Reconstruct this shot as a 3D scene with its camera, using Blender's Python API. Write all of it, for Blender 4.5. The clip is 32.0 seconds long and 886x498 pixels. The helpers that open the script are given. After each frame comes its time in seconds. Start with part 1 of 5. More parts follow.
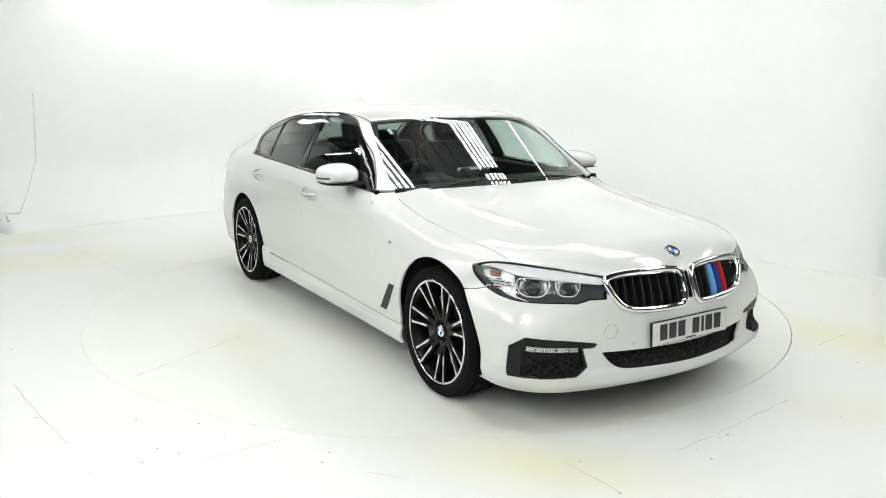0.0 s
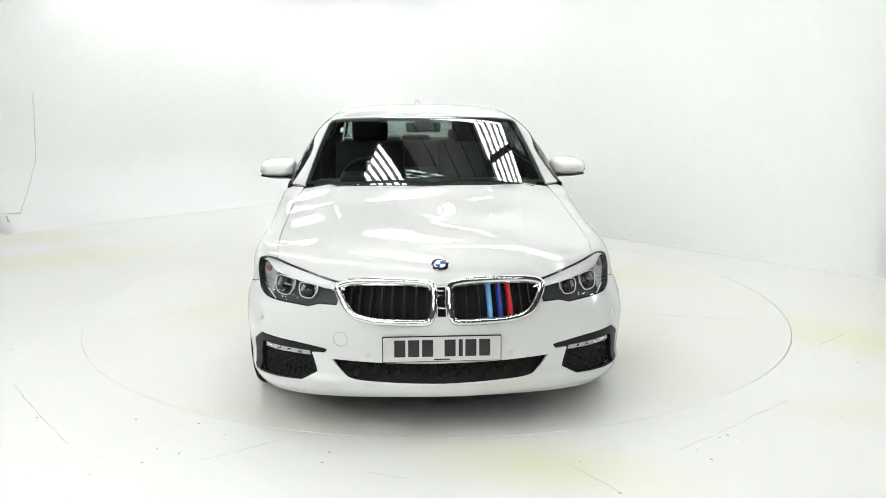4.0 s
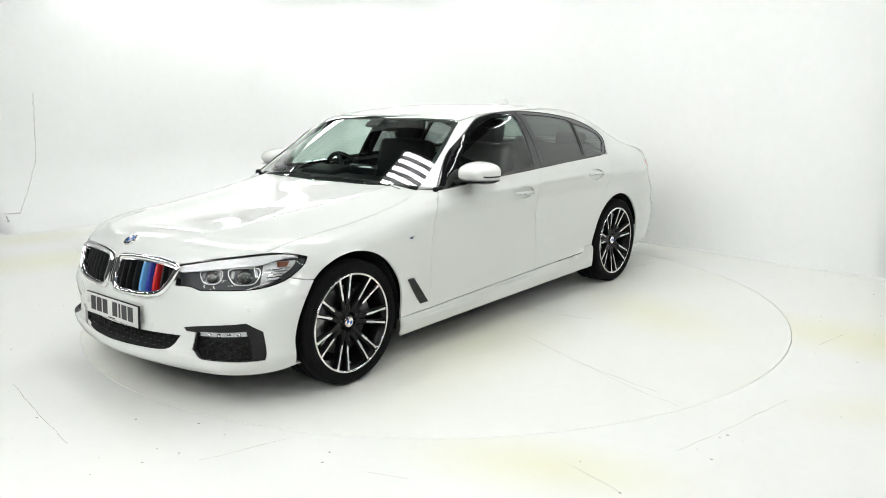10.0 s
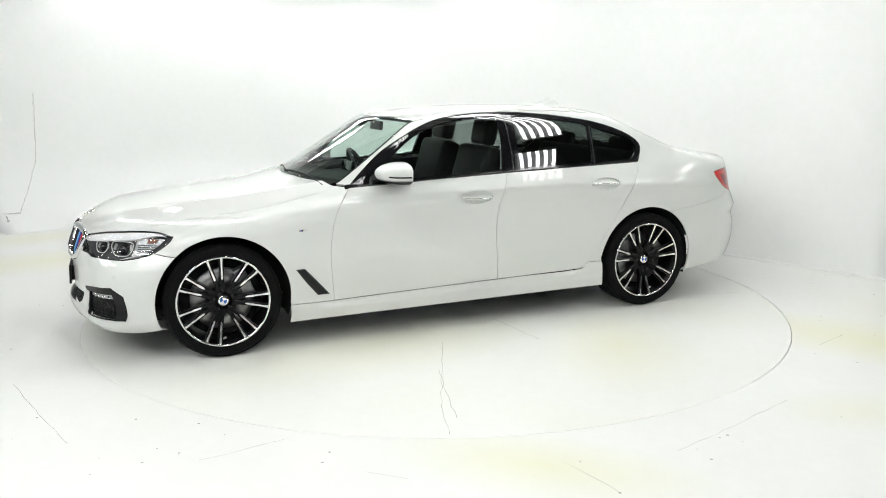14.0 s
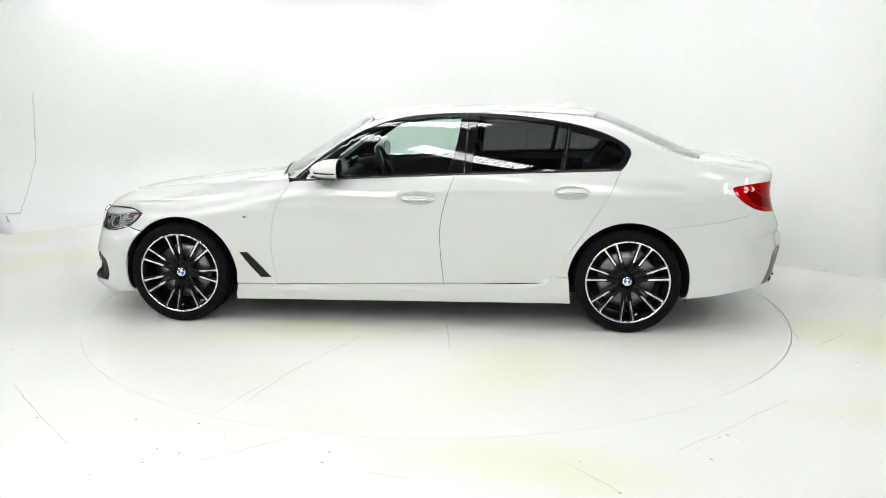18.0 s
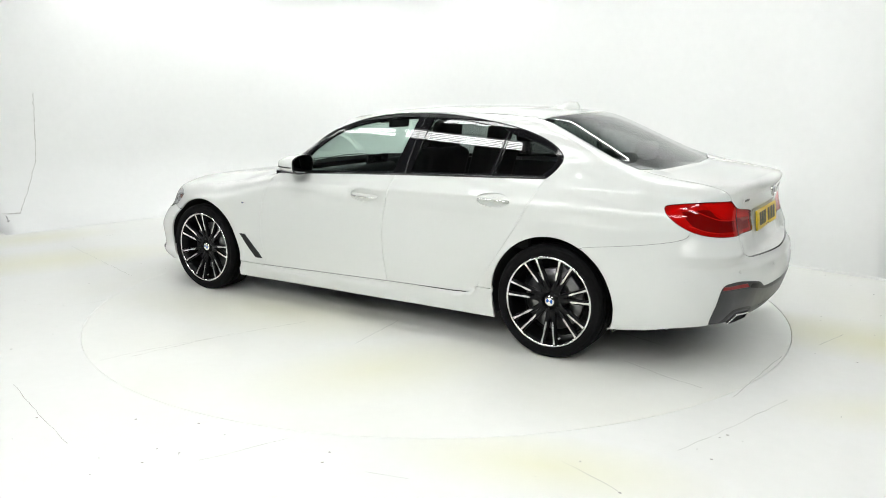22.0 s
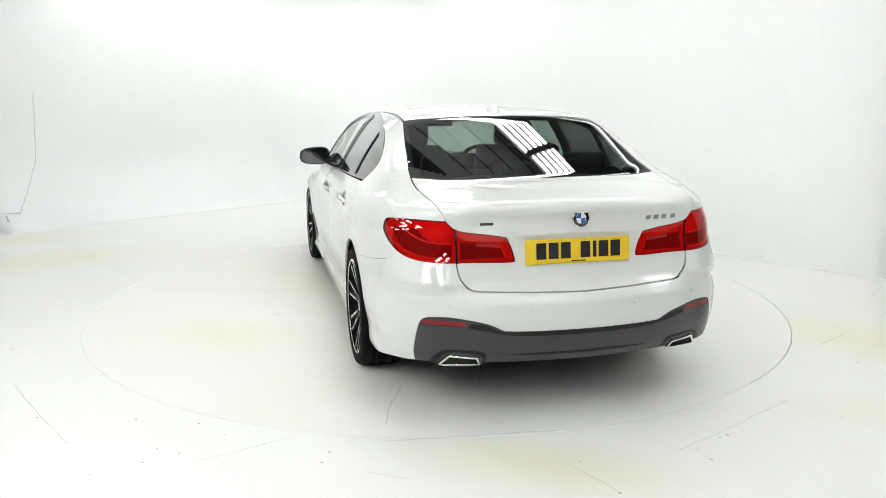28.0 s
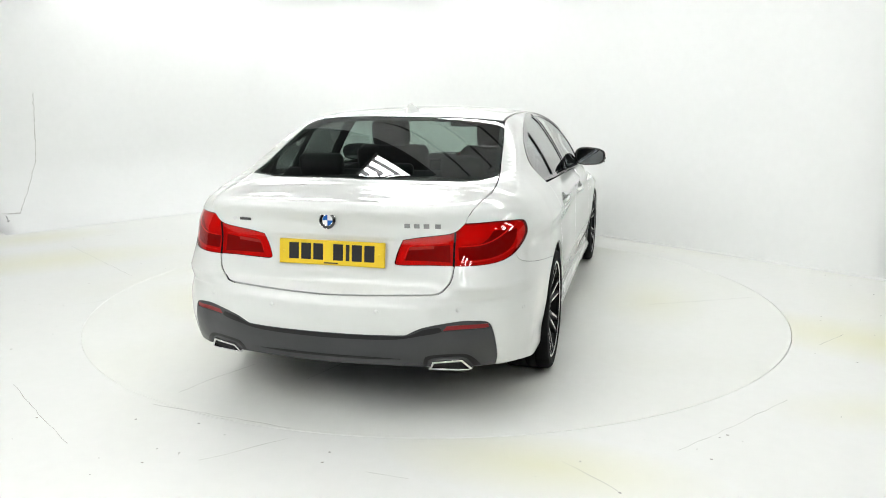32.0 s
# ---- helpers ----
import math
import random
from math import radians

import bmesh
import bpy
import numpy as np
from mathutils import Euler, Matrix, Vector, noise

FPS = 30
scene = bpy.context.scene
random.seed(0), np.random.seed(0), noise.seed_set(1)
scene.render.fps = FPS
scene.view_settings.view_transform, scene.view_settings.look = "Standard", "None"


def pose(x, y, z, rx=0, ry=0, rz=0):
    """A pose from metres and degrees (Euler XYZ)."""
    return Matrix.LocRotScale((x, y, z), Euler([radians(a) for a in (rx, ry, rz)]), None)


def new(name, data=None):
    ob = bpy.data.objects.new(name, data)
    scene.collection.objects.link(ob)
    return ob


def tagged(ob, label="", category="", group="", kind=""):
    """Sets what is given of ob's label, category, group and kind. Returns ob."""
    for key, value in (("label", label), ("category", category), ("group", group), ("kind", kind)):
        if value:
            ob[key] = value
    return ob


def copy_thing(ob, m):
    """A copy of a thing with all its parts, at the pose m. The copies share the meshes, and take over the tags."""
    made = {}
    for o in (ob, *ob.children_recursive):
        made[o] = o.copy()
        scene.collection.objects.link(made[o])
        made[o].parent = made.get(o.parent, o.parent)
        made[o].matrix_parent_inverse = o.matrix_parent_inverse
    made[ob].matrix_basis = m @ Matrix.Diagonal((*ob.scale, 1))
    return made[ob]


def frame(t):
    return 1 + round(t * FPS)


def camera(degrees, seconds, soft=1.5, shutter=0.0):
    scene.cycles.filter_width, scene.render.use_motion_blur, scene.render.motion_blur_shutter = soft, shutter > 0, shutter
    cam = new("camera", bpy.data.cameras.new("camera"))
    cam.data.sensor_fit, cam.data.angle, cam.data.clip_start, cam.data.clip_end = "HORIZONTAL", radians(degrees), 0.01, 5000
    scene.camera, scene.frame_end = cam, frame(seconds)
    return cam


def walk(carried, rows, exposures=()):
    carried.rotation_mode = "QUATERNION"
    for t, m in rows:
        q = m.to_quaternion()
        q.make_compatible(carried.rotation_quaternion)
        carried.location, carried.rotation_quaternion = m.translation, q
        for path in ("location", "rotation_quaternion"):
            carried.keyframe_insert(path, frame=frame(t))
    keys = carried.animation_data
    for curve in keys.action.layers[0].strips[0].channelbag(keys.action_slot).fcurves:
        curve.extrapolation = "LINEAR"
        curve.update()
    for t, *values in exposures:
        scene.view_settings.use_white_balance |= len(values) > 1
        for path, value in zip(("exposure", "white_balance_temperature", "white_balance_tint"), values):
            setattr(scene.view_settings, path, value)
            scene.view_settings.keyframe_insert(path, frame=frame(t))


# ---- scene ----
cam = camera(58.97, 32.0, soft=0.95)
EYE = pose(0.0, -5.7976, 1.5563, 90 - 11.577, 0.067, -0.453)
walk(cam, [(0.0, EYE), (32.0, EYE)], exposures=[(0.0, 0.0, 6500, 10), (32.0, 0.0, 6500, 10)])

# ---- world: the dark hall behind the studio's openings ----
world = bpy.data.worlds.new("hall")
scene.world = world
world.use_nodes = True
world.node_tree.nodes["Background"].inputs[0].default_value = (0.55, 0.58, 0.62, 1)
world.node_tree.nodes["Background"].inputs[1].default_value = 0.15
TUBE_GLOW = 14.0


# ---- materials ----
def material(name, color, rough=0.5, metal=0.0, coat=0.0, grain=0.0, size=30.0, dents=0.0, wear=None, spec=0.5):
    """A procedural surface: colour with two scales of variation, and fine relief."""
    m = bpy.data.materials.new(name)
    m.use_nodes = True
    n, l = m.node_tree.nodes, m.node_tree.links
    b = n["Principled BSDF"]
    b.inputs["Base Color"].default_value = (*color, 1)
    b.inputs["Roughness"].default_value = rough
    b.inputs["Metallic"].default_value = metal
    b.inputs["Coat Weight"].default_value = coat
    b.inputs["Coat Roughness"].default_value = 0.02
    b.inputs["Specular IOR Level"].default_value = spec
    if grain or wear:
        tc = n.new("ShaderNodeTexCoord")
        fine = n.new("ShaderNodeTexNoise")
        fine.inputs["Scale"].default_value = size
        fine.inputs["Detail"].default_value = 8
        broad = n.new("ShaderNodeTexNoise")
        broad.inputs["Scale"].default_value = size / 12
        broad.inputs["Detail"].default_value = 4
        l.new(tc.outputs["Object"], fine.inputs["Vector"])
        l.new(tc.outputs["Object"], broad.inputs["Vector"])
        add = n.new("ShaderNodeMath")
        add.operation = "ADD"
        l.new(fine.outputs["Fac"], add.inputs[0])
        l.new(broad.outputs["Fac"], add.inputs[1])
        ramp = n.new("ShaderNodeMapRange")
        ramp.inputs["From Min"].default_value, ramp.inputs["From Max"].default_value = 0.6, 1.4
        l.new(add.outputs[0], ramp.inputs["Value"])
        mix = n.new("ShaderNodeMix")
        mix.data_type = "RGBA"
        other = wear or tuple(c * (1 - grain) for c in color)
        mix.inputs[6].default_value = (*color, 1)
        mix.inputs[7].default_value = (*other, 1)
        l.new(ramp.outputs[0], mix.inputs[0])
        l.new(mix.outputs[2], b.inputs["Base Color"])
        r2 = n.new("ShaderNodeMapRange")
        r2.inputs["To Min"].default_value, r2.inputs["To Max"].default_value = max(0, rough - 0.07), min(1, rough + 0.07)
        l.new(broad.outputs["Fac"], r2.inputs["Value"])
        l.new(r2.outputs[0], b.inputs["Roughness"])
        if dents:
            bp = n.new("ShaderNodeBump")
            bp.inputs["Strength"].default_value = dents
            bp.inputs["Distance"].default_value = 0.004
            l.new(fine.outputs["Fac"], bp.inputs["Height"])
            l.new(bp.outputs[0], b.inputs["Normal"])
    return m


def glass(name, tint, gloss=1.0):
    """Coloured see-through sheet with mirror gloss by Fresnel."""
    m = bpy.data.materials.new(name)
    m.use_nodes = True
    n, l = m.node_tree.nodes, m.node_tree.links
    n.remove(n["Principled BSDF"])
    t, g, mx, lw, pw, ma = (n.new(k) for k in ("ShaderNodeBsdfTransparent", "ShaderNodeBsdfGlossy", "ShaderNodeMixShader", "ShaderNodeLayerWeight", "ShaderNodeMath", "ShaderNodeMath"))
    t.inputs[0].default_value = (*tint, 1)
    g.inputs["Roughness"].default_value = 0.0
    g.inputs["Color"].default_value = (gloss, gloss, gloss, 1)
    lw.inputs["Blend"].default_value = 0.5
    pw.operation, ma.operation = "POWER", "MULTIPLY_ADD"
    pw.inputs[1].default_value = 4.0
    ma.inputs[1].default_value, ma.inputs[2].default_value = 0.80, 0.085
    l.new(lw.outputs["Facing"], pw.inputs[0])
    l.new(pw.outputs[0], ma.inputs[0])
    l.new(ma.outputs[0], mx.inputs[0])
    l.new(t.outputs[0], mx.inputs[1])
    l.new(g.outputs[0], mx.inputs[2])
    l.new(mx.outputs[0], n["Material Output"].inputs[0])
    return m


def lit(name, color, strength):
    m = bpy.data.materials.new(name)
    m.use_nodes = True
    b = m.node_tree.nodes["Principled BSDF"]
    b.inputs["Base Color"].default_value = (0.8, 0.8, 0.8, 1)
    b.inputs["Emission Color"].default_value = (*color, 1)
    b.inputs["Emission Strength"].default_value = strength
    return m


PAINT = material("white car paint", (0.685, 0.70, 0.676), 0.45, coat=1.0, grain=0.015, size=400, spec=0.15)
BLACK_GLOSS = material("gloss black trim", (0.006, 0.006, 0.007), 0.06, coat=0.6)
BLACK_PLASTIC = material("black plastic", (0.009, 0.009, 0.0095), 0.45, grain=0.4, size=160, dents=0.1, spec=0.3)
DEEP_BLACK = material("black liner and gap shade", (0.006, 0.006, 0.006), 0.8, grain=0.3, size=60)
GREY_TRIM = material("dark grey painted bumper insert", (0.025, 0.0265, 0.029), 0.40, coat=0.3, grain=0.06, size=300)
CHROME = material("chrome", (0.80, 0.80, 0.80), 0.07, metal=1.0)
SATIN = material("satin silver", (0.62, 0.62, 0.62), 0.28, metal=1.0)
RUBBER = material("tyre rubber", (0.006, 0.006, 0.0065), 0.75, grain=0.4, size=70, dents=0.12, spec=0.1)
RIM_BLACK = material("gloss black wheel paint", (0.004, 0.004, 0.0045), 0.30, coat=0.06, spec=0.15)
RIM_CUT = material("diamond cut alloy", (0.78, 0.78, 0.78), 0.22, metal=1.0, grain=0.05, size=200)
STEEL = material("brake steel", (0.30, 0.30, 0.30), 0.35, metal=1.0, grain=0.3, size=50)
LEATHER = material("black leather", (0.007, 0.007, 0.0075), 0.5, grain=0.3, size=90, dents=0.2, spec=0.12)
SCREEN = glass("green tinted laminated glass", (0.78, 0.88, 0.835))
SIDE_GLASS = glass("green tinted side glass", (0.77, 0.88, 0.83))
PRIVACY = glass("dark privacy glass", (0.26, 0.28, 0.275))
BACK_GLASS = glass("grey tinted rear glass", (0.38, 0.455, 0.42))
LENS = glass("clear lamp lens", (0.95, 0.955, 0.96), 0.22)
RED_LENS = glass("red lamp lens", (0.90, 0.16, 0.14), 0.8)
RED_BRIGHT = material("pale red line for light guide and gloss", (0.95, 0.12, 0.09), 0.3, grain=0.05, size=200)
AMBER = material("dull amber indicator", (0.20, 0.055, 0.02), 0.4, grain=0.2, size=120)
RED_DEEP = material("red reflector", (0.85, 0.03, 0.022), 0.30, grain=0.2, size=90)
DARK_RED = material("dark red reflector", (0.24, 0.004, 0.005), 0.35, grain=0.12, size=300)
YELLOW = material("yellow plate sheeting", (0.80, 0.56, 0.03), 0.35, grain=0.05, size=200)
PLATE_WHITE = material("white plate sheeting", (0.62, 0.62, 0.60), 0.35, grain=0.05, size=200)
INK = material("plate ink", (0.015, 0.015, 0.017), 0.4)
BLUE_PALE = material("pale blue clip", (0.13, 0.37, 0.66), 0.3)
BLUE_DARK = material("dark blue clip", (0.02, 0.04, 0.28), 0.3)
RED_CLIP = material("red clip", (0.50, 0.015, 0.02), 0.3)
EMBLEM_BLUE = material("emblem blue", (0.02, 0.12, 0.45), 0.15, coat=1.0)
EMBLEM_WHITE = material("emblem white", (0.8, 0.8, 0.8), 0.2, coat=1.0)
MIRROR = material("mirror glass", (0.22, 0.23, 0.24), 0.01, metal=1.0)
TUBE = lit("fluorescent tube", (0.985, 1.0, 0.985), TUBE_GLOW)
HOUSING = material("grey lamp tray", (0.16, 0.16, 0.165), 0.5, grain=0.05, size=20)
ROOF_DARK = material("roof with darkness in its colour", (0.03, 0.031, 0.033), 0.8, grain=0.3, size=4)
ROOF_SHEET = material("pale grey corrugated roof sheet", (0.46, 0.465, 0.46), 0.5, grain=0.3, size=6)


def studio_white(name, color, rough, stains, patch, scale, gloss=0.5, spots=()):
    """White studio paint with broad yellowed patches and fine scuffs."""
    m = material(name, color, rough, grain=0.04, size=14, spec=gloss)
    n, l = m.node_tree.nodes, m.node_tree.links
    b = n["Principled BSDF"]
    src = b.inputs["Base Color"].links[0].from_socket
    tc = n.new("ShaderNodeTexCoord")
    big = n.new("ShaderNodeTexNoise")
    big.inputs["Scale"].default_value = scale
    big.inputs["Detail"].default_value = 2
    l.new(tc.outputs["Object"], big.inputs["Vector"])
    mr = n.new("ShaderNodeMapRange")
    mr.interpolation_type = "SMOOTHSTEP"
    mr.inputs["From Min"].default_value, mr.inputs["From Max"].default_value = 0.45, 0.80
    mr.inputs["To Max"].default_value = stains
    l.new(big.outputs["Fac"], mr.inputs["Value"])
    mx = n.new("ShaderNodeMix")
    mx.data_type = "RGBA"
    mx.inputs[7].default_value = (*patch, 1)
    l.new(src, mx.inputs[6])
    l.new(mr.outputs[0], mx.inputs[0])
    out = mx.outputs[2]
    for x, y, sx, sy, turn, k in spots:
        mp, gr, rg, m2 = (n.new(q) for q in ("ShaderNodeMapping", "ShaderNodeTexGradient", "ShaderNodeMath", "ShaderNodeMix"))
        mp.vector_type = "TEXTURE"
        mp.inputs["Location"].default_value = (x, y, 0)
        mp.inputs["Rotation"].default_value = (0, 0, radians(turn))
        mp.inputs["Scale"].default_value = (sx, sy, 1)
        gr.gradient_type = "SPHERICAL"
        rg.operation = "MULTIPLY"
        rg.inputs[1].default_value = k
        m2.data_type = "RGBA"
        m2.inputs[7].default_value = (*patch, 1)
        l.new(tc.outputs["Object"], mp.inputs["Vector"])
        l.new(mp.outputs[0], gr.inputs["Vector"])
        l.new(gr.outputs["Fac"], rg.inputs[0])
        l.new(rg.outputs[0], m2.inputs[0])
        l.new(out, m2.inputs[6])
        out = m2.outputs[2]
    l.new(out, b.inputs["Base Color"])
    return m


WALL = studio_white("white studio wall paint", (0.83, 0.84, 0.83), 0.6, 0.3, (0.77, 0.78, 0.765), 0.5)
FLOOR = studio_white("white studio floor paint", (0.81, 0.817, 0.79), 0.42, 0.25, (0.755, 0.75, 0.575), 0.45, 0.4,
                     ((0.45, -2.75, 0.75, 0.32, -18, 1.0), (2.75, -1.15, 1.15, 0.5, -40, 1.1), (2.1, -2.2, 0.5, 0.3, 0, 0.5), (-3.6, 1.3, 1.3, 0.6, 30, 0.7), (-4.3, 2.4, 0.9, 0.5, 40, 0.6)))
DISC = studio_white("white turntable paint", (0.81, 0.818, 0.78), 0.42, 0.25, (0.755, 0.75, 0.585), 0.6, 0.4,
                    ((0.7, 0.9, 1.3, 0.6, 10, 0.7), (-0.6, 1.5, 0.9, 0.5, 60, 0.8), (-1.2, -0.5, 1.0, 0.6, 20, 0.6), (0.3, -1.6, 0.8, 0.4, 0, 0.6)))
CRACK = material("crack in the paint", (0.48, 0.47, 0.43), 0.9, grain=0.5, size=80)
SEAM = material("dark floor joint", (0.10, 0.10, 0.095), 0.9, grain=0.4, size=60)
SKIRT = material("white skirting edge", (0.84, 0.845, 0.835), 0.35, grain=0.03, size=30)


# ---- mesh helpers ----
def mesh_object(name, verts, faces, mat, parent=None, label="", smooth=True, normals=None):
    me = bpy.data.meshes.new(name)
    me.from_pydata([tuple(map(float, v)) for v in verts], [], [tuple(map(int, f)) for f in faces])
    me.materials.append(mat)
    me.polygons.foreach_set("use_smooth", [smooth] * len(me.polygons))
    me.update()
    if normals is not None:
        me.normals_split_custom_set_from_vertices([tuple(map(float, v)) for v in normals])
    ob = new(name, me)
    ob.parent = parent
    if label:
        tagged(ob, label)
    return ob


def part(name, bm, mat, parent=None, label="", smooth=False):
    """Links a bmesh as one mesh object."""
    me = bpy.data.meshes.new(name)
    bmesh.ops.recalc_face_normals(bm, faces=bm.faces)
    bm.to_mesh(me)
    bm.free()
    me.materials.append(mat)
    me.polygons.foreach_set("use_smooth", [smooth] * len(me.polygons))
    ob = new(name, me)
    ob.parent = parent
    if label:
        tagged(ob, label)
    return ob


def block(bm, size, m=None, bevel=0.0, seg=2):
    """A rounded block in bm."""
    made = bmesh.ops.create_cube(bm, size=1.0)["verts"]
    bmesh.ops.scale(bm, vec=size, verts=made)
    if bevel:
        es = list({e for v in made for e in v.link_edges})
        made = list({v for f in bmesh.ops.bevel(bm, geom=es, offset=bevel, segments=seg, affect="EDGES", profile=0.6)["faces"] for v in f.verts} | {v for v in made if v.is_valid})
    if m is not None:
        bmesh.ops.transform(bm, matrix=m, verts=made)
    return made


def lathe(profile, n, axis="y", arc=(0, 360)):
    """Vertices and faces of a profile (radius, along) turned about an axis."""
    full = arc[1] - arc[0] >= 360
    a = np.radians(np.linspace(arc[0], arc[1], n + (0 if full else 1), endpoint=not full))
    p = np.array(profile, float)
    k = len(p)
    c, s = np.cos(a)[:, None], np.sin(a)[:, None]
    r, t = p[None, :, 0], np.broadcast_to(p[None, :, 1], (len(a), k))
    if axis == "y":
        v = np.stack([r * c, t, r * s], 2)
    else:
        v = np.stack([r * c, r * s, t], 2)
    v = v.reshape(-1, 3)
    f = []
    m = len(a)
    for i in range(m if full else m - 1):
        j = (i + 1) % m
        for q in range(k - 1):
            f.append((i * k + q, i * k + q + 1, j * k + q + 1, j * k + q))
    return v, f


def tube(points, radius, n=8, closed=False):
    """Vertices and faces of a round bar along points."""
    p = np.array(points, float)
    m = len(p)
    d = np.roll(p, -1, 0) - np.roll(p, 1, 0) if closed else np.gradient(p, axis=0)
    d /= np.linalg.norm(d, axis=1, keepdims=True)
    up = np.where(np.abs(d[:, 2:3]) > 0.9, np.array([[1.0, 0, 0]]), np.array([[0, 0, 1.0]]))
    s = np.cross(d, up)
    s /= np.linalg.norm(s, axis=1, keepdims=True)
    u = np.cross(s, d)
    a = np.linspace(0, 2 * math.pi, n, endpoint=False)
    rad = np.broadcast_to(np.asarray(radius, float), (m,))
    v = (p[:, None] + rad[:, None, None] * (np.cos(a)[None, :, None] * s[:, None] + np.sin(a)[None, :, None] * u[:, None])).reshape(-1, 3)
    f = []
    for i in range(m if closed else m - 1):
        j = (i + 1) % m
        for q in range(n):
            f.append((i * n + q, j * n + q, j * n + (q + 1) % n, i * n + (q + 1) % n))
    if not closed:
        f.append(tuple(range(n))[::-1])
        f.append(tuple(range((m - 1) * n, m * n)))
    return v, f


# ---- car shape: smooth height fields, joined with rounded corners ----
# car space: x ahead from the middle of the wheelbase, y to the car's left, z up from the ground


def curve(xs, ys):
    """A smooth curve through a few points (monotone cubic), as a function of an array."""
    xs, ys = np.array(xs, float), np.array(ys, float)
    if xs[0] > xs[-1]:
        xs, ys = xs[::-1], ys[::-1]
    h, d = np.diff(xs), np.diff(ys) / np.diff(xs)
    m = np.zeros(len(xs))
    m[0], m[-1] = d[0], d[-1]
    for i in range(1, len(xs) - 1):
        if d[i - 1] * d[i] > 0:
            w1, w2 = 2 * h[i] + h[i - 1], h[i] + 2 * h[i - 1]
            m[i] = (w1 + w2) / (w1 / d[i - 1] + w2 / d[i])

    def at(x):
        x = np.clip(x, xs[0], xs[-1])
        i = np.clip(np.searchsorted(xs, x) - 1, 0, len(h) - 1)
        s = (x - xs[i]) / h[i]
        return (ys[i] * (1 + 2 * s) * (1 - s) ** 2 + m[i] * h[i] * s * (1 - s) ** 2
                + ys[i + 1] * s * s * (3 - 2 * s) + m[i + 1] * h[i] * s * s * (s - 1))
    return at


def smax(a, b, k):
    h = np.maximum(k - np.abs(a - b), 0) / k
    return np.maximum(a, b) + h * h * k / 4


def bump(x, c, w):
    return np.exp(-((x - c) / w) ** 2)


PLAN = curve((2.4, 2.0, 1.75, 1.45, 1.0, 0.3, -0.6, -1.2, -1.5, -1.9, -2.2, -2.6),
             (0.86, 0.915, 0.933, 0.938, 0.930, 0.925, 0.926, 0.932, 0.936, 0.925, 0.905, 0.86))
TUCK = curve((0.12, 0.2, 0.27, 0.34, 0.42, 0.50, 0.66, 0.80, 0.865, 0.885, 0.95, 1.0, 1.06, 1.2, 1.5),
             (0.11, 0.055, 0.025, 0.021, 0.010, 0.003, 0.004, 0.009, 0.002, 0.001, 0.022, 0.048, 0.10, 0.26, 0.6))
NOSE = curve((0.12, 0.19, 0.235, 0.27, 0.305, 0.36, 0.40, 0.50, 0.58, 0.66, 0.72, 0.77, 0.82, 0.95),
             (2.20, 2.300, 2.345, 2.350, 2.323, 2.318, 2.318, 2.318, 2.312, 2.285, 2.262, 2.235, 2.16, 1.9))
SWEEP = curve((0.2, 0.45, 0.55, 0.66, 0.9), (0.0, 0.0, 0.35, 1.15, 1.3))
TAIL = curve((0.2, 0.29, 0.36, 0.45, 0.52, 0.60, 0.64, 0.68, 0.78, 0.88, 0.95, 1.00, 1.04, 1.08, 1.2),
             (-2.46, -2.52, -2.565, -2.592, -2.602, -2.593, -2.558, -2.496, -2.474, -2.466, -2.468, -2.468, -2.46, -2.44, -2.3))
TAIL_SIDE = curve((0.2, 0.29, 0.36, 0.45, 0.52, 0.60, 0.70, 0.80, 0.88, 0.95, 1.00, 1.04, 1.08, 1.2),
                  (-2.46, -2.52, -2.555, -2.572, -2.572, -2.558, -2.524, -2.488, -2.470, -2.468, -2.468, -2.46, -2.44, -2.3))
BONNET = curve((2.5, 2.3, 2.2, 2.05, 1.8, 1.58, 1.2, 0.95, 0.6), (0.69, 0.755, 0.79, 0.832, 0.868, 0.892, 0.936, 0.982, 1.045))
DECK = curve((-0.5, -1.6, -1.9, -2.1, -2.3, -2.42, -2.5, -2.6), (1.16, 1.13, 1.112, 1.098, 1.072, 1.056, 1.048, 1.0))
ROOF = curve((1.0, 0.6, 0.35, 0.16, -0.1, -0.5, -0.8, -1.1, -1.35, -1.7, -2.1), (1.22, 1.32, 1.362, 1.394, 1.42, 1.438, 1.437, 1.424, 1.398, 1.32, 1.16))
GREEN = curve((1.2, 0.7, 0.2, -0.4, -0.9, -1.4, -1.7, -2.1), (0.80, 0.845, 0.865, 0.872, 0.870, 0.850, 0.825, 0.77))


def ease(t):
    t = np.clip(t, 0, 1)
    return t * t * (3 - 2 * t)


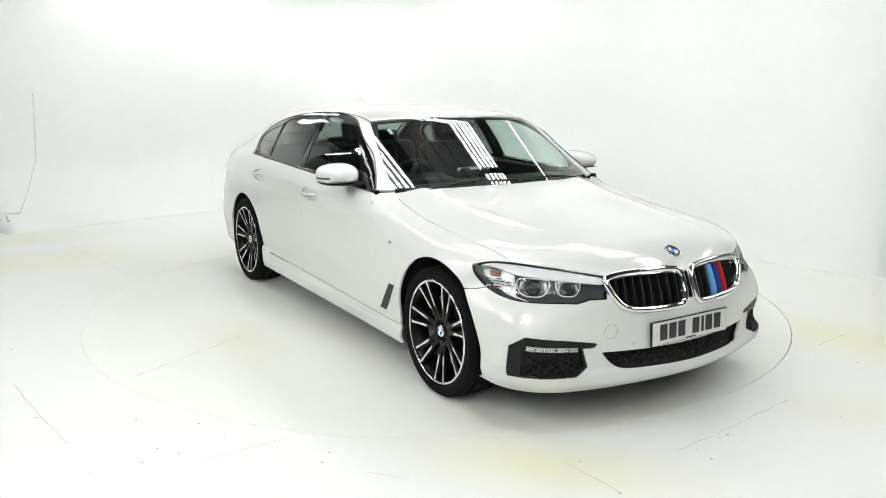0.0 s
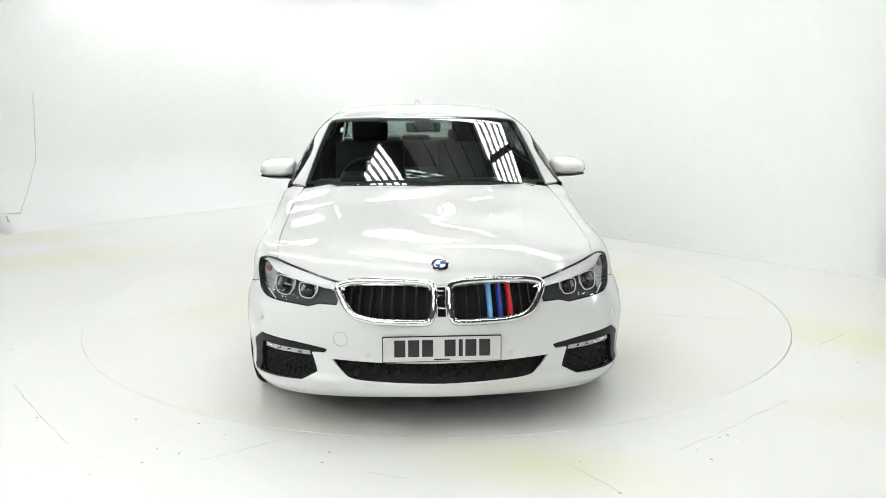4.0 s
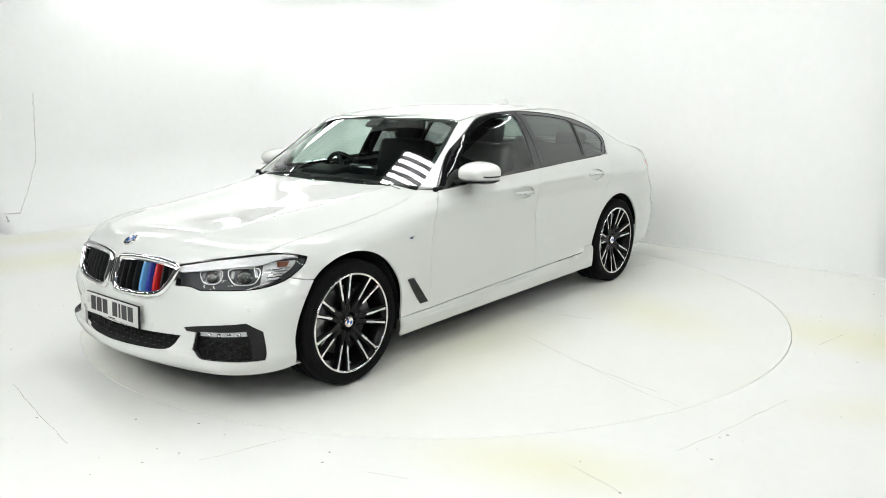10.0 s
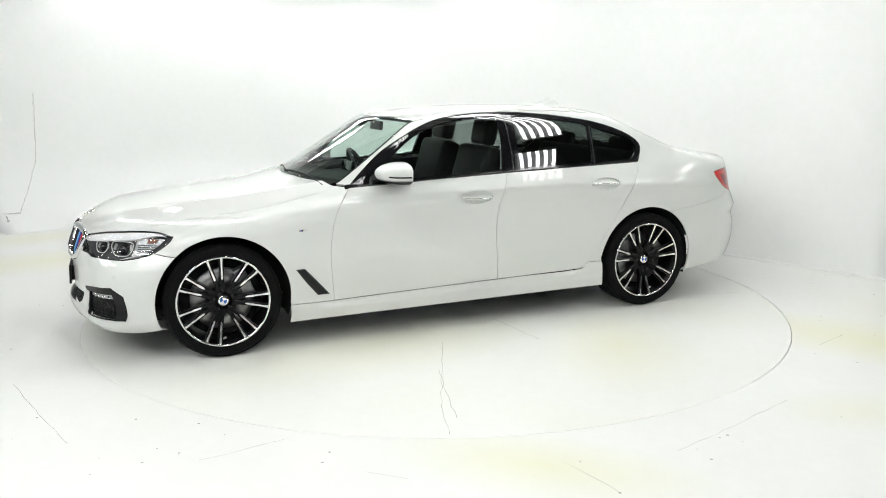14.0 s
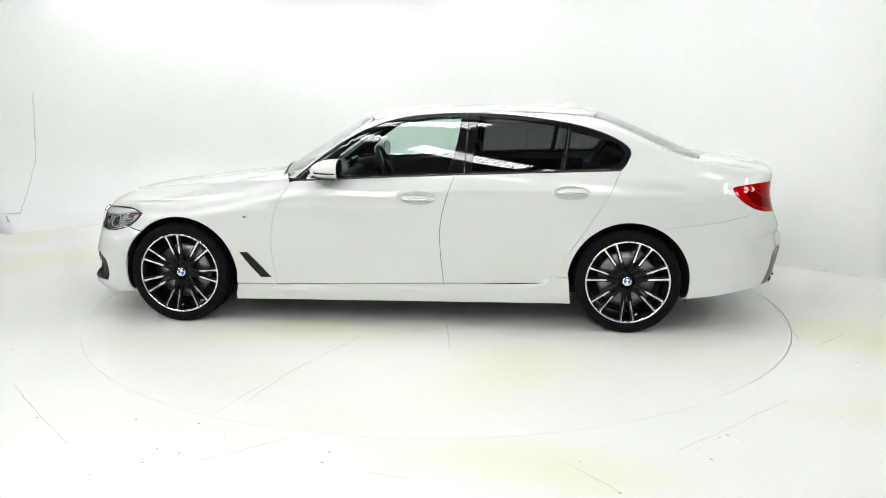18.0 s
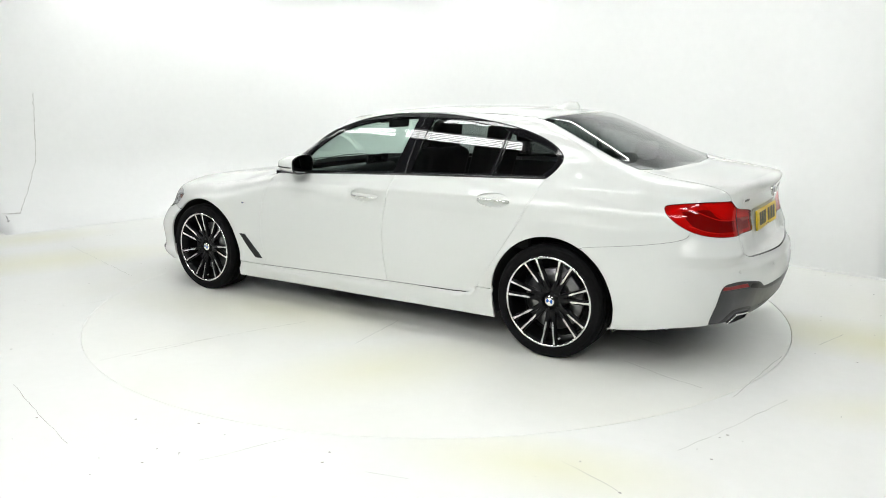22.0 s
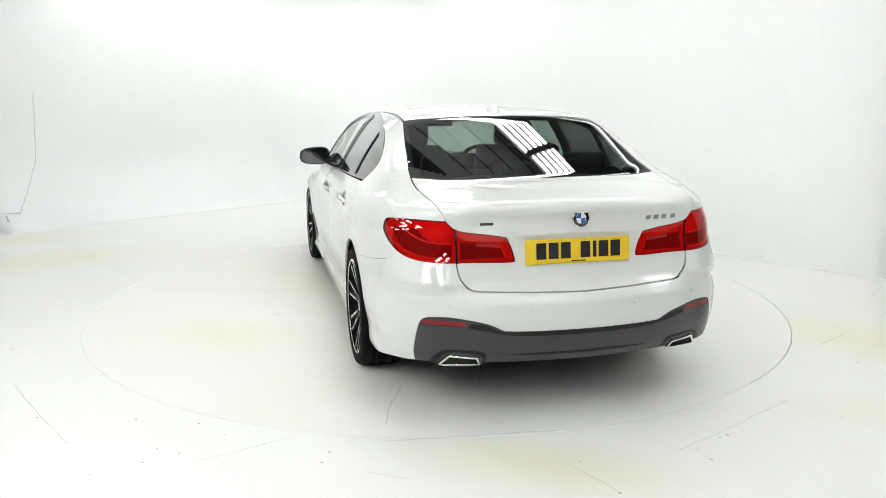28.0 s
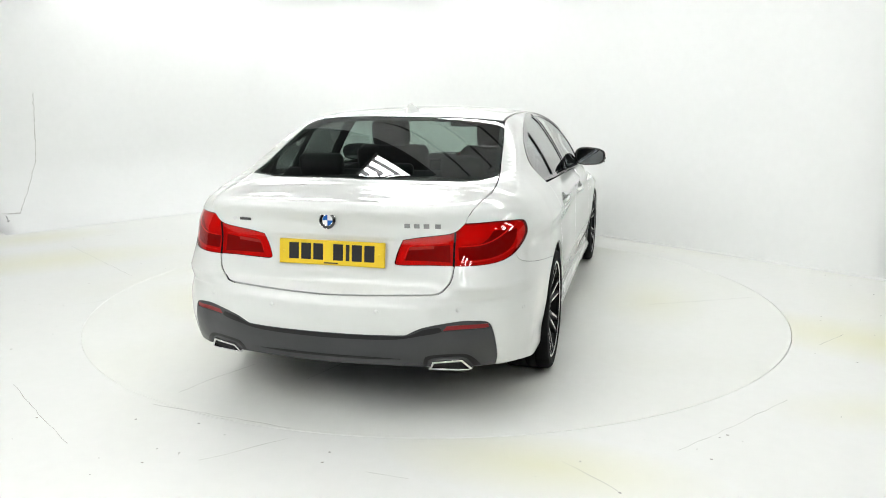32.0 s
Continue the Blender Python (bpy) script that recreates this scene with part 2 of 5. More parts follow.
def body(x, y, z):
    """Below zero inside the lower body."""
    a = np.abs(y)
    flare = 0.008 * (bump(x, 1.4875, 0.42) + bump(x, -1.4875, 0.45)) * bump(z, 0.66, 0.22)
    taper = 0.22 * np.clip((-1.75 - x), 0, None) ** 1.6 * np.clip((z - 0.55) / 0.4, 0, 1)
    skirt = ease((1.34 - np.abs(x)) / 0.12) * (0.017 * ease((0.284 - 0.0355 * x + 0.034 * ease((-0.86 - x) / 0.14) - z) / 0.022) + 0.035 * np.clip((0.26 - z) / 0.1, 0, 1))
    side = a - (PLAN(x) - TUCK(z) + flare - taper + skirt)
    front = (x - (NOSE(z) - 0.285 * a ** 1.85 - SWEEP(z) * np.clip(a - 0.45, 0, None) ** 2)) * 0.93
    lip = 0.040 * bump(z, 1.020, 0.050) * np.clip(1 - (a / 0.68) ** 2.2, 0, 1)
    s = ease((a - 0.46) / 0.20)
    niche = 0.010 * ease((0.893 - z) / 0.022) * ease((z - 0.63) / 0.26) * (1 - ease((a - 0.27) / 0.07))
    rear = ((TAIL(z) * (1 - s) + TAIL_SIDE(z) * s - lip + niche + (0.115 + 0.105 * np.clip((0.68 - z) / 0.06, 0, 1)) * a ** 2 + 0.48 * np.clip(a - 0.55, 0, None) ** 2) - x) * 0.96
    ridge = 0.38 + 0.16 * (2.2 - x)
    hood = BONNET(x) - 0.085 * (a / 0.85) ** 2.4 + 0.014 * np.exp(-np.sqrt((a - ridge) ** 2 + 0.010 ** 2) / 0.06) * np.clip(2.35 - x, 0, 1)
    deck = DECK(x) - 0.036 * (a / 0.75) ** 2.6
    mix = np.clip((x + 0.6) / 0.6, 0, 1)
    top = z - (hood * mix + deck * (1 - mix))
    f = smax(side, front, 0.20)
    f = smax(f, rear, 0.20)
    k = np.where(x > 0, 0.09 + 0.03 * np.clip(a / 0.8, 0, 1), 0.06 - 0.032 * np.clip((-2.3 - x) / 0.15, 0, 1))
    return smax(f, top * 0.97, k)


def cabin(x, y, z):
    """Below zero inside the greenhouse."""
    a = np.abs(y)
    side = (a - (GREEN(x) - 0.394 * (z - 1.0) - 0.55 * np.clip(z - 1.0, 0, 1) ** 2)) * 0.87
    roof = z - (ROOF(x) - 0.034 * (a / 0.6) ** 2.4)
    screen = (x - (0.95 - 1.61 * (z - 0.985) - 0.22 * (a / 0.75) ** 2)) * 0.53
    back = ((-2.06 + 2.26 * (z - 1.10) + 0.30 * np.clip(z - 1.10, 0, 1) ** 2 + 0.16 * (a / 0.67) ** 2) - x) * 0.40
    f = smax(side, roof, 0.07)
    f = smax(f, screen, 0.020)
    return smax(f, back, 0.020)


def whole(x, y, z):
    b, c = body(x, y, z), np.maximum(cabin(x, y, z), 0.93 - z)
    q, s = np.clip(-x - 1.2, 0, 1), np.clip((np.abs(y) - 0.52) / 0.15, 0, 1)
    k = 0.05 - 0.034 * np.minimum(4 * q, 1) * (1 - s) + 0.05 * q * s
    k = k * np.clip((x + 2.30) / 0.25, 0.12, 1)
    return -smax(-b, -c, k)


def slope(f, p, e=0.0015):
    """Outward normals of f at the points p."""
    g = np.stack([f(*(p + e * np.eye(3)[i]).T) - f(*(p - e * np.eye(3)[i]).T) for i in range(3)], 1)
    return g / np.maximum(np.linalg.norm(g, axis=1, keepdims=True), 1e-9)


def march(f, o, d, reach=3.0, n=300):
    """Where rays from o along d first enter f."""
    s = np.zeros(len(o))
    found = np.zeros(len(o), bool)
    step = reach / n
    lo = np.zeros(len(o))
    for i in range(1, n + 1):
        live = ~found
        if not live.any():
            break
        p = o[live] + d[live] * (i * step)
        inside = f(*p.T) < 0
        idx = np.where(live)[0][inside]
        found[idx], lo[idx] = True, (i - 1) * step
    hi = lo + step
    for _ in range(18):
        mid = (lo + hi) / 2
        inside = f(*(o + d * mid[:, None]).T) < 0
        hi, lo = np.where(inside, mid, hi), np.where(inside, lo, mid)
    return o + d * hi[:, None], found


FRONT_AXIS, REAR_AXIS = 1.1, -1.3


def rays(view, q):
    """Rays for points of a flat drawing: side (x, z), top (x, y), front and rear (degrees about an upright axis, z)."""
    q = np.asarray(q, float)
    n = len(q)
    if view == "side":
        return np.stack([q[:, 0], np.full(n, 1.6), q[:, 1]], 1), np.tile((0.0, -1.0, 0.0), (n, 1))
    if view == "top":
        return np.stack([q[:, 0], q[:, 1], np.full(n, 2.0)], 1), np.tile((0.0, 0.0, -1.0), (n, 1))
    way = 1 if view == "front" else -1
    c, s = np.cos(np.radians(q[:, 0])) * way, np.sin(np.radians(q[:, 0]))
    ax = FRONT_AXIS if way > 0 else REAR_AXIS
    return np.stack([ax + 1.9 * c, 1.9 * s, q[:, 1]], 1), np.stack([-c, -s, np.zeros(n)], 1)


# ---- panels cut out of the car's shape ----
from mathutils.geometry import delaunay_2d_cdt

DEG = 0.02
BOOT_AXIS = (-2.02, 0.74)


def trace(f, o, d):
    """Walks rays onto the shape f."""
    s = np.zeros(len(o))
    for _ in range(110):
        s += np.clip(f(*(o + d * s[:, None]).T) * 0.62, -0.05, 0.2)
    p = o + d * s[:, None]
    return p, np.abs(f(*p.T)) < 0.008


def beams(view, q):
    if view == "boot":
        q = np.asarray(q, float)
        c, s = np.cos(np.radians(q[:, 1])), np.sin(np.radians(q[:, 1]))
        z = np.zeros(len(q))
        return np.stack([BOOT_AXIS[0] - 0.9 * c, q[:, 0], BOOT_AXIS[1] + 0.9 * s], 1), np.stack([c, z, -s], 1)
    return rays(view, q)


def flat(view, p):
    """The drawing's points for places on the shape."""
    x, y, z = np.asarray(p, float).T
    if view == "side":
        return np.stack([x, z], 1)
    if view == "top":
        return np.stack([x, y], 1)
    if view == "front":
        return np.stack([np.degrees(np.arctan2(y, x - FRONT_AXIS)), z], 1)
    if view == "rear":
        return np.stack([np.degrees(np.arctan2(y, REAR_AXIS - x)), z], 1)
    return np.stack([y, np.degrees(np.arctan2(z - BOOT_AXIS[1], BOOT_AXIS[0] - x))], 1)


def unit(view):
    return np.array({"front": (DEG, 1.0), "rear": (DEG, 1.0), "boot": (1.0, 0.0085)}.get(view, (1.0, 1.0)))


def onto(view, q, f):
    return trace(f, *beams(view, q))[0]


def spline(pts, step, k):
    """Points along a smooth line through pts, in a drawing with the unit k."""
    p = np.array(pts, float) * k
    if len(p) > 2:
        e = np.vstack([2 * p[0] - p[1], p, 2 * p[-1] - p[-2]])
        out = []
        for i in range(1, len(e) - 2):
            a, b, c, d = e[i - 1:i + 3]
            t = np.linspace(0, 1, 14, endpoint=False)[:, None]
            out.append(0.5 * ((2 * b) + (c - a) * t + (2 * a - 5 * b + 4 * c - d) * t ** 2 + (3 * b - a - 3 * c + d) * t ** 3))
        p = np.vstack(out + [p[-1:]])
    seg = np.linalg.norm(np.diff(p, axis=0), axis=1)
    s = np.concatenate([[0], np.cumsum(seg)])
    n = max(2, int(math.ceil(s[-1] / step)) + 1)
    u = np.linspace(0, s[-1], n)
    return np.stack([np.interp(u, s, p[:, i]) for i in range(2)], 1) / k


def arch(x, r, a0, a1):
    a = np.radians(np.linspace(a0, a1, 15))
    return [(x + r * math.cos(i), 0.338 + r * math.sin(i)) for i in a]


def loop3(runs, f, step=0.02):
    """The closed line on the shape f that the runs draw: each run is a view and the points of a smooth line."""
    out = []
    for view, pts in runs:
        q = spline(pts, step, unit(view))
        out.append(onto(view, q, f)[:-1] if len(runs) > 1 or pts[0] == pts[-1] else onto(view, q, f))
    return np.vstack(out)


def mirror_y(p):
    return np.asarray(p) * np.array((1.0, -1.0, 1.0))


def inside(poly, q):
    x, y = q[:, 0], q[:, 1]
    r = np.zeros(len(q), bool)
    px, py = poly[:, 0], poly[:, 1]
    qx, qy = np.roll(px, -1), np.roll(py, -1)
    for a, b, c, d in zip(px, py, qx, qy):
        if b != d:
            r ^= ((b > y) != (d > y)) & (x < (c - a) * (y - b) / (d - b) + a)
    return r


def shrink(poly, g):
    """Moves a closed outline inwards by g."""
    if g == 0:
        return poly
    area = np.sum(poly[:, 0] * np.roll(poly[:, 1], -1) - np.roll(poly[:, 0], -1) * poly[:, 1])
    t = np.roll(poly, -1, 0) - np.roll(poly, 1, 0)
    t /= np.maximum(np.linalg.norm(t, axis=1, keepdims=True), 1e-9)
    n = np.stack([-t[:, 1], t[:, 0]], 1) * (1 if area > 0 else -1)
    return poly + n * g


def sheet(view, outline, f, step, holes=(), lift=0.0, fold=0.014, gap=0.0014):
    """A panel: the part of the shape inside an outline (places on the shape), less its holes, with edges folded inwards.
    Returns vertices, faces and normals."""
    k = unit(view)
    poly = shrink(flat(view, outline) * k, gap)
    cuts = [shrink(flat(view, h) * k, -gap) for h in holes]
    lo, hi = poly.min(0), poly.max(0)
    gx, gy = np.meshgrid(np.arange(lo[0], hi[0], step) + step * 0.37, np.arange(lo[1], hi[1], step) + step * 0.41)
    grid = np.stack([gx.ravel(), gy.ravel()], 1)
    keep = inside(poly, grid)
    edge = np.vstack([poly] + cuts)
    grid = grid[keep]
    if len(grid):
        near = np.full(len(grid), 9.0)
        for i in range(0, len(edge), 200):
            near = np.minimum(near, np.linalg.norm(grid[:, None] - edge[None, i:i + 200], axis=2).min(1))
        grid = grid[near > step * 0.45]
    pts, edges, n = [poly], [(i, (i + 1) % len(poly)) for i in range(len(poly))], len(poly)
    for c in cuts:
        pts.append(c)
        edges += [(n + i, n + (i + 1) % len(c)) for i in range(len(c))]
        n += len(c)
    allp = np.vstack(pts + [grid])
    v2, _, tri, *_ = delaunay_2d_cdt([Vector(map(float, p)) for p in allp], edges, [], 0, 1e-6)
    v2 = np.array([(v.x, v.y) for v in v2])
    tri = np.array([t for t in tri if len(t) == 3])
    mid = v2[tri].mean(1)
    ok = inside(poly, mid)
    for c in cuts:
        ok &= ~inside(c, mid)
    tri = tri[ok]
    p, hit = trace(f, *beams(view, v2 / k))
    tri = tri[hit[tri].all(1)]
    used, inv = np.unique(tri, return_inverse=True)
    tri, p = inv.reshape(-1, 3), p[used]
    nor = slope(f, p)
    p = p + nor * lift
    a = np.cross(p[tri[:, 1]] - p[tri[:, 0]], p[tri[:, 2]] - p[tri[:, 0]])
    if len(a) and (a * nor[tri[:, 0]]).sum(1).mean() < 0:
        tri = tri[:, ::-1]
    faces = [tuple(t) for t in tri]
    if fold:
        count = {}
        for t in tri:
            for i in range(3):
                e = (t[i], t[(i + 1) % 3])
                count[tuple(sorted(e))] = None if tuple(sorted(e)) in count else e
        rim = [e for e in count.values() if e is not None]
        ids = sorted({i for e in rim for i in e})
        at = {i: len(p) + j for j, i in enumerate(ids)}
        m = len(ids)
        out = np.zeros((len(p), 3))
        for i, j in rim:
            w = np.cross(p[j] - p[i], nor[i])
            w /= max(np.linalg.norm(w), 1e-9)
            out[i] += w
            out[j] += w
        out /= np.maximum(np.linalg.norm(out, axis=1, keepdims=True), 1e-9)
        r1 = p[ids] + out[ids] * 0.0008 - nor[ids] * 0.0014
        r2 = p[ids] - nor[ids] * fold
        p = np.vstack([p, r1, r2])
        nor = np.vstack([nor, out[ids], out[ids]])
        for i, j in rim:
            faces.append((i, at[i], at[j], j)[::-1] if False else (j, i, at[i], at[j])[::1])
            faces.append((at[j], at[i], at[i] + m, at[j] + m))
    return p, faces, nor


def both(runs, f, step=0.02):
    """A closed outline over the car's middle, from the runs of its left half (from the middle to the middle)."""
    left = np.vstack([onto(view, spline(pts, step, unit(view)), f)[:-1] for view, pts in runs] + [onto(runs[-1][0], [runs[-1][1][-1]], f)])
    return np.vstack([left, mirror_y(left[::-1])[1:-1]])


def panel(name, view, outline, f, mat, parent, label="", step=0.03, right=False, **how):
    p, faces, nor = sheet(view, outline, f, step, **how)
    if right:
        p, nor, faces = mirror_y(p), mirror_y(nor), [t[::-1] for t in faces]
    return mesh_object(name, p, faces, mat, parent, label, True, nor)


def pair(name, view, outline, f, mat, parent, label="", step=0.03, parents=None, **how):
    """The same panel on the left and, mirrored, on the right."""
    p, faces, nor = sheet(view, outline, f, step, **how)
    a = mesh_object(name, p, faces, mat, parents[0] if parents else parent, label, True, nor)
    b = mesh_object(name, mirror_y(p), [t[::-1] for t in faces], mat, parents[1] if parents else parent, label, True, mirror_y(nor))
    return a, b


def seat_on(view, a, b, f, lift=0.0, up=(0, 0, 1)):
    """A pose on the shape: local z outwards, local y upwards."""
    p = onto(view, [(a, b)], f)
    n = slope(f, p)[0]
    y = np.array(up, float) - n * np.dot(up, n)
    y /= np.linalg.norm(y)
    x = np.cross(y, n)
    m = Matrix(((x[0], y[0], n[0], 0), (x[1], y[1], n[1], 0), (x[2], y[2], n[2], 0), (0, 0, 0, 1)))
    return Matrix.Translation(p[0] + n * lift) @ m


FLIP = Matrix.Diagonal((1, -1, 1, 1))


def placed(name, vf, mat, parent, m, label="", smooth=True, right=False):
    """Vertices and faces set at the pose m; right: mirrored to the car's other side."""
    v = np.array(vf[0], float)
    a = np.array(m)
    v = v @ a[:3, :3].T + a[:3, 3]
    f = vf[1]
    if right:
        v, f = mirror_y(v), [t[::-1] for t in f]
    return mesh_object(name, v, f, mat, parent, label, smooth)


def grab(bm):
    """Vertices and faces of a bmesh, which is freed."""
    bmesh.ops.recalc_face_normals(bm, faces=bm.faces)
    bm.verts.index_update()
    out = np.array([v.co[:] for v in bm.verts]), [tuple(v.index for v in f.verts) for f in bm.faces]
    bm.free()
    return out


def rounded(size, bevel=0.004, seg=2):
    bm = bmesh.new()
    block(bm, size, bevel=bevel, seg=seg)
    return grab(bm)


def disc(r, h, n=32, edge=0.0):
    e = edge or h * 0.3
    return lathe([(0.0001, h), (r - e, h), (r, h - e), (r, -0.002)], n, "z")


def ring(r0, r1, h, n=32):
    return lathe([(r0, -0.002), (r0, h), (r1, h), (r1, -0.002)], n, "z")


# ---- the studio: a white corner turned 45 degrees, open to a grey hall ----
N = np.array((0.726, 0.687))          # towards the flat right-hand wall
U = np.array((0.687, -0.726))         # along that wall, away from the corner
N, U = N / np.linalg.norm(N), U / np.linalg.norm(U)
WALL_N, WALL_U, TOP = 2.98, -5.90, 3.35


def at(n, u, z=0.0):
    p = N * n + U * u
    return (float(p[0]), float(p[1]), z)


def grid_mesh(rows):
    k = len(rows[0])
    return [p for r in rows for p in r], [(i * k + j, i * k + j + 1, (i + 1) * k + j + 1, (i + 1) * k + j) for i in range(len(rows) - 1) for j in range(k - 1)]


# floor: one sheet with a round pit for the turntable
R_DISC = 2.483


def build_floor():
    a = np.linspace(0, 2 * math.pi, 145)
    rows = []
    for z, r in ((-0.05, R_DISC + 0.0022), (-0.002, R_DISC + 0.0022), (0.0, R_DISC + 0.0034), (0.0, 3.2), (0.0, 5.0), (0.0, 16.0)):
        rows.append([(r * math.cos(t) + (0.0014 if r < 3 else 0.0), r * math.sin(t) - (0.0008 if r < 3 else 0.0), z) for t in a])
    ob = mesh_object("floor", *grid_mesh(rows), FLOOR, smooth=False)
    tagged(ob, "white painted studio floor, worn and yellowed in patches", "floor", kind="structure")
    pit = mesh_object("turntable_pit", *lathe([(0.001, -0.05), (R_DISC + 0.02, -0.05)], 96, "z"), DEEP_BLACK)
    tagged(pit, "dark pit below the turntable", "floor", kind="structure")


build_floor()


def build_walls():
    # left wall, with a cove into the floor and a rounded corner into the right wall
    r = 0.80
    prof = [(r * (1 - math.sin(t)), r * (1 - math.cos(t))) for t in np.linspace(0, math.pi / 2, 13)] + [(0.0, 1.2), (0.0, 2.2), (0.0, TOP)]
    rows = []
    for n in np.linspace(-1.60, WALL_N - 1.0, 24):
        rows.append([at(n, WALL_U + d, z) for d, z in prof])
    for t in np.linspace(0, math.pi / 2, 16)[1:]:
        cn, cu = WALL_N - 1.0, WALL_U + 1.0
        fade = 1 - t / (math.pi / 2)
        rows.append([at(cn + (1.0 - d * fade) * math.sin(t), cu - (1.0 - d * fade) * math.cos(t), z) for d, z in prof])
    end = 2.235
    for u in np.linspace(WALL_U + 1.0, end, 20)[1:]:
        rows.append([at(WALL_N, u, z) for d, z in prof])
    ob = mesh_object("wall_back", *grid_mesh(rows), WALL)
    mod = ob.modifiers.new("thickness", "SOLIDIFY")
    mod.thickness, mod.offset = 0.10, 1
    tagged(ob, "white studio wall, coved into the floor and round the corner", "wall", kind="structure")
    bm = bmesh.new()
    block(bm, (end - WALL_U - 1.0, 0.014, 0.022), Matrix.Translation(at(WALL_N - 0.007, (end + WALL_U + 1.0) / 2, 0.011)) @ Matrix.Rotation(math.atan2(U[1], U[0]), 4, "Z"), 0.003)
    tagged(part("baseboard", bm, SKIRT), "thin white strip along the wall's foot", "skirting", kind="structure")
    bm = bmesh.new()
    block(bm, (0.035, 0.13, TOP), Matrix.Translation(at(WALL_N + 0.05, end + 0.0185, TOP / 2)) @ Matrix.Rotation(math.atan2(U[1], U[0]), 4, "Z"), 0.003)
    tagged(part("trim", bm, SKIRT), "white corner strip on the wall's end", "trim", kind="structure")
    # the hall around; its unseen near walls have the gloom put into their colour
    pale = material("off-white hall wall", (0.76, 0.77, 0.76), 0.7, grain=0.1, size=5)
    dim = material("hall wall with gloom in its colour", (0.05, 0.052, 0.055), 0.8, grain=0.2, size=5)
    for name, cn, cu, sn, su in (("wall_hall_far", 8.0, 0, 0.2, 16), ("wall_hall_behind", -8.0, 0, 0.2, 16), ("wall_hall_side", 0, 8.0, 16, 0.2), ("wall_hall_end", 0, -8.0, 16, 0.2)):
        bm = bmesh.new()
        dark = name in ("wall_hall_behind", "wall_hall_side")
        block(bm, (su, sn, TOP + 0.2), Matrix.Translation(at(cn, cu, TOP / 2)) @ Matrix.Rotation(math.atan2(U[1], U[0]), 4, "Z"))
        tagged(part(name, bm, dim if dark else pale), "unseen hall wall, its gloom put into the colour" if dark else "plain off-white hall wall", "wall", kind="structure")


build_walls()


EAVE, RIDGE = -0.20, 1.28             # the grey sheeting runs between these; the roof around it is dark
SHEET_END = 0.95


def build_ceiling():
    """Grey roof sheets with dark joints, in one mesh."""
    verts, faces = [], []

    def quad(n0, n1, z0, z1, u0=-8.2, u1=SHEET_END):
        k = len(verts)
        verts.extend([at(n0, u0, z0), at(n0, u1, z0), at(n1, u1, z1), at(n1, u0, z1)])
        faces.append((k, k + 1, k + 2, k + 3))
    n = EAVE
    while n < RIDGE - 0.2:
        quad(n, n + 0.238, TOP + 0.004, TOP + 0.004)
        quad(n + 0.238, n + 0.240, TOP + 0.004, TOP + 0.05)
        quad(n + 0.240, n + 0.258, TOP + 0.05, TOP + 0.05)
        quad(n + 0.258, n + 0.26, TOP + 0.05, TOP + 0.004)
        n += 0.26
    ob = mesh_object("ceiling", verts, faces, ROOF_SHEET, smooth=False)
    ob.data.materials.append(SEAM)
    ob.data.polygons.foreach_set("material_index", [1 if i % 4 else 0 for i in range(len(faces))])
    tagged(ob, "grey ribbed roof sheeting with dark joints", "ceiling", kind="structure")
    # unseen hall roof: the lack of light is put into its near-black colour
    verts, faces = [], []
    quad(-8.2, EAVE, TOP + 0.012, TOP + 0.012, u1=8.2)
    quad(n, 8.2, TOP + 0.012, TOP + 0.012, u1=8.2)
    quad(EAVE, n, TOP + 0.012, TOP + 0.012, SHEET_END, 8.2)
    tagged(mesh_object("ceiling_hall", verts, faces, ROOF_DARK, smooth=False), "hall roof with its darkness put into the colour, around the grey sheeting", "ceiling", kind="structure")


build_ceiling()


def lamp(name, label, group, width, rows, radius=0.019):
    """A hung tray with bright tubes at the given offsets."""
    top = tagged(new(name), label, "ceiling light", group)
    bm = bmesh.new()
    block(bm, (1.62, width, 0.035), Matrix.Translation((0, 0, 0.075)), 0.006)
    part("tray", bm, HOUSING, top)
    for sx in (-0.775, 0.775):
        bm = bmesh.new()
        block(bm, (0.05, width - 0.02, 0.06), Matrix.Translation((sx, 0, 0.03)), 0.004)
        part("end_cap", bm, HOUSING, top)
        bm = bmesh.new()
        block(bm, (0.012, 0.012, TOP + 0.02 - 3.15), Matrix.Translation((sx * 0.8, 0, 0.09 + (TOP + 0.02 - 3.15) / 2)))
        part("hanger", bm, SATIN, top)
    v, f = tube([(-0.745, 0, 0), (0.745, 0, 0)], radius, 10)
    me = None
    for y in rows:
        if me is None:
            ob = mesh_object("tube", v, f, TUBE, top, "glowing white tube")
            me = ob.data
        else:
            ob = tagged(new("tube", me), "glowing white tube")
            ob.parent = top
        ob.location = (0, y, 0.03)
    return top


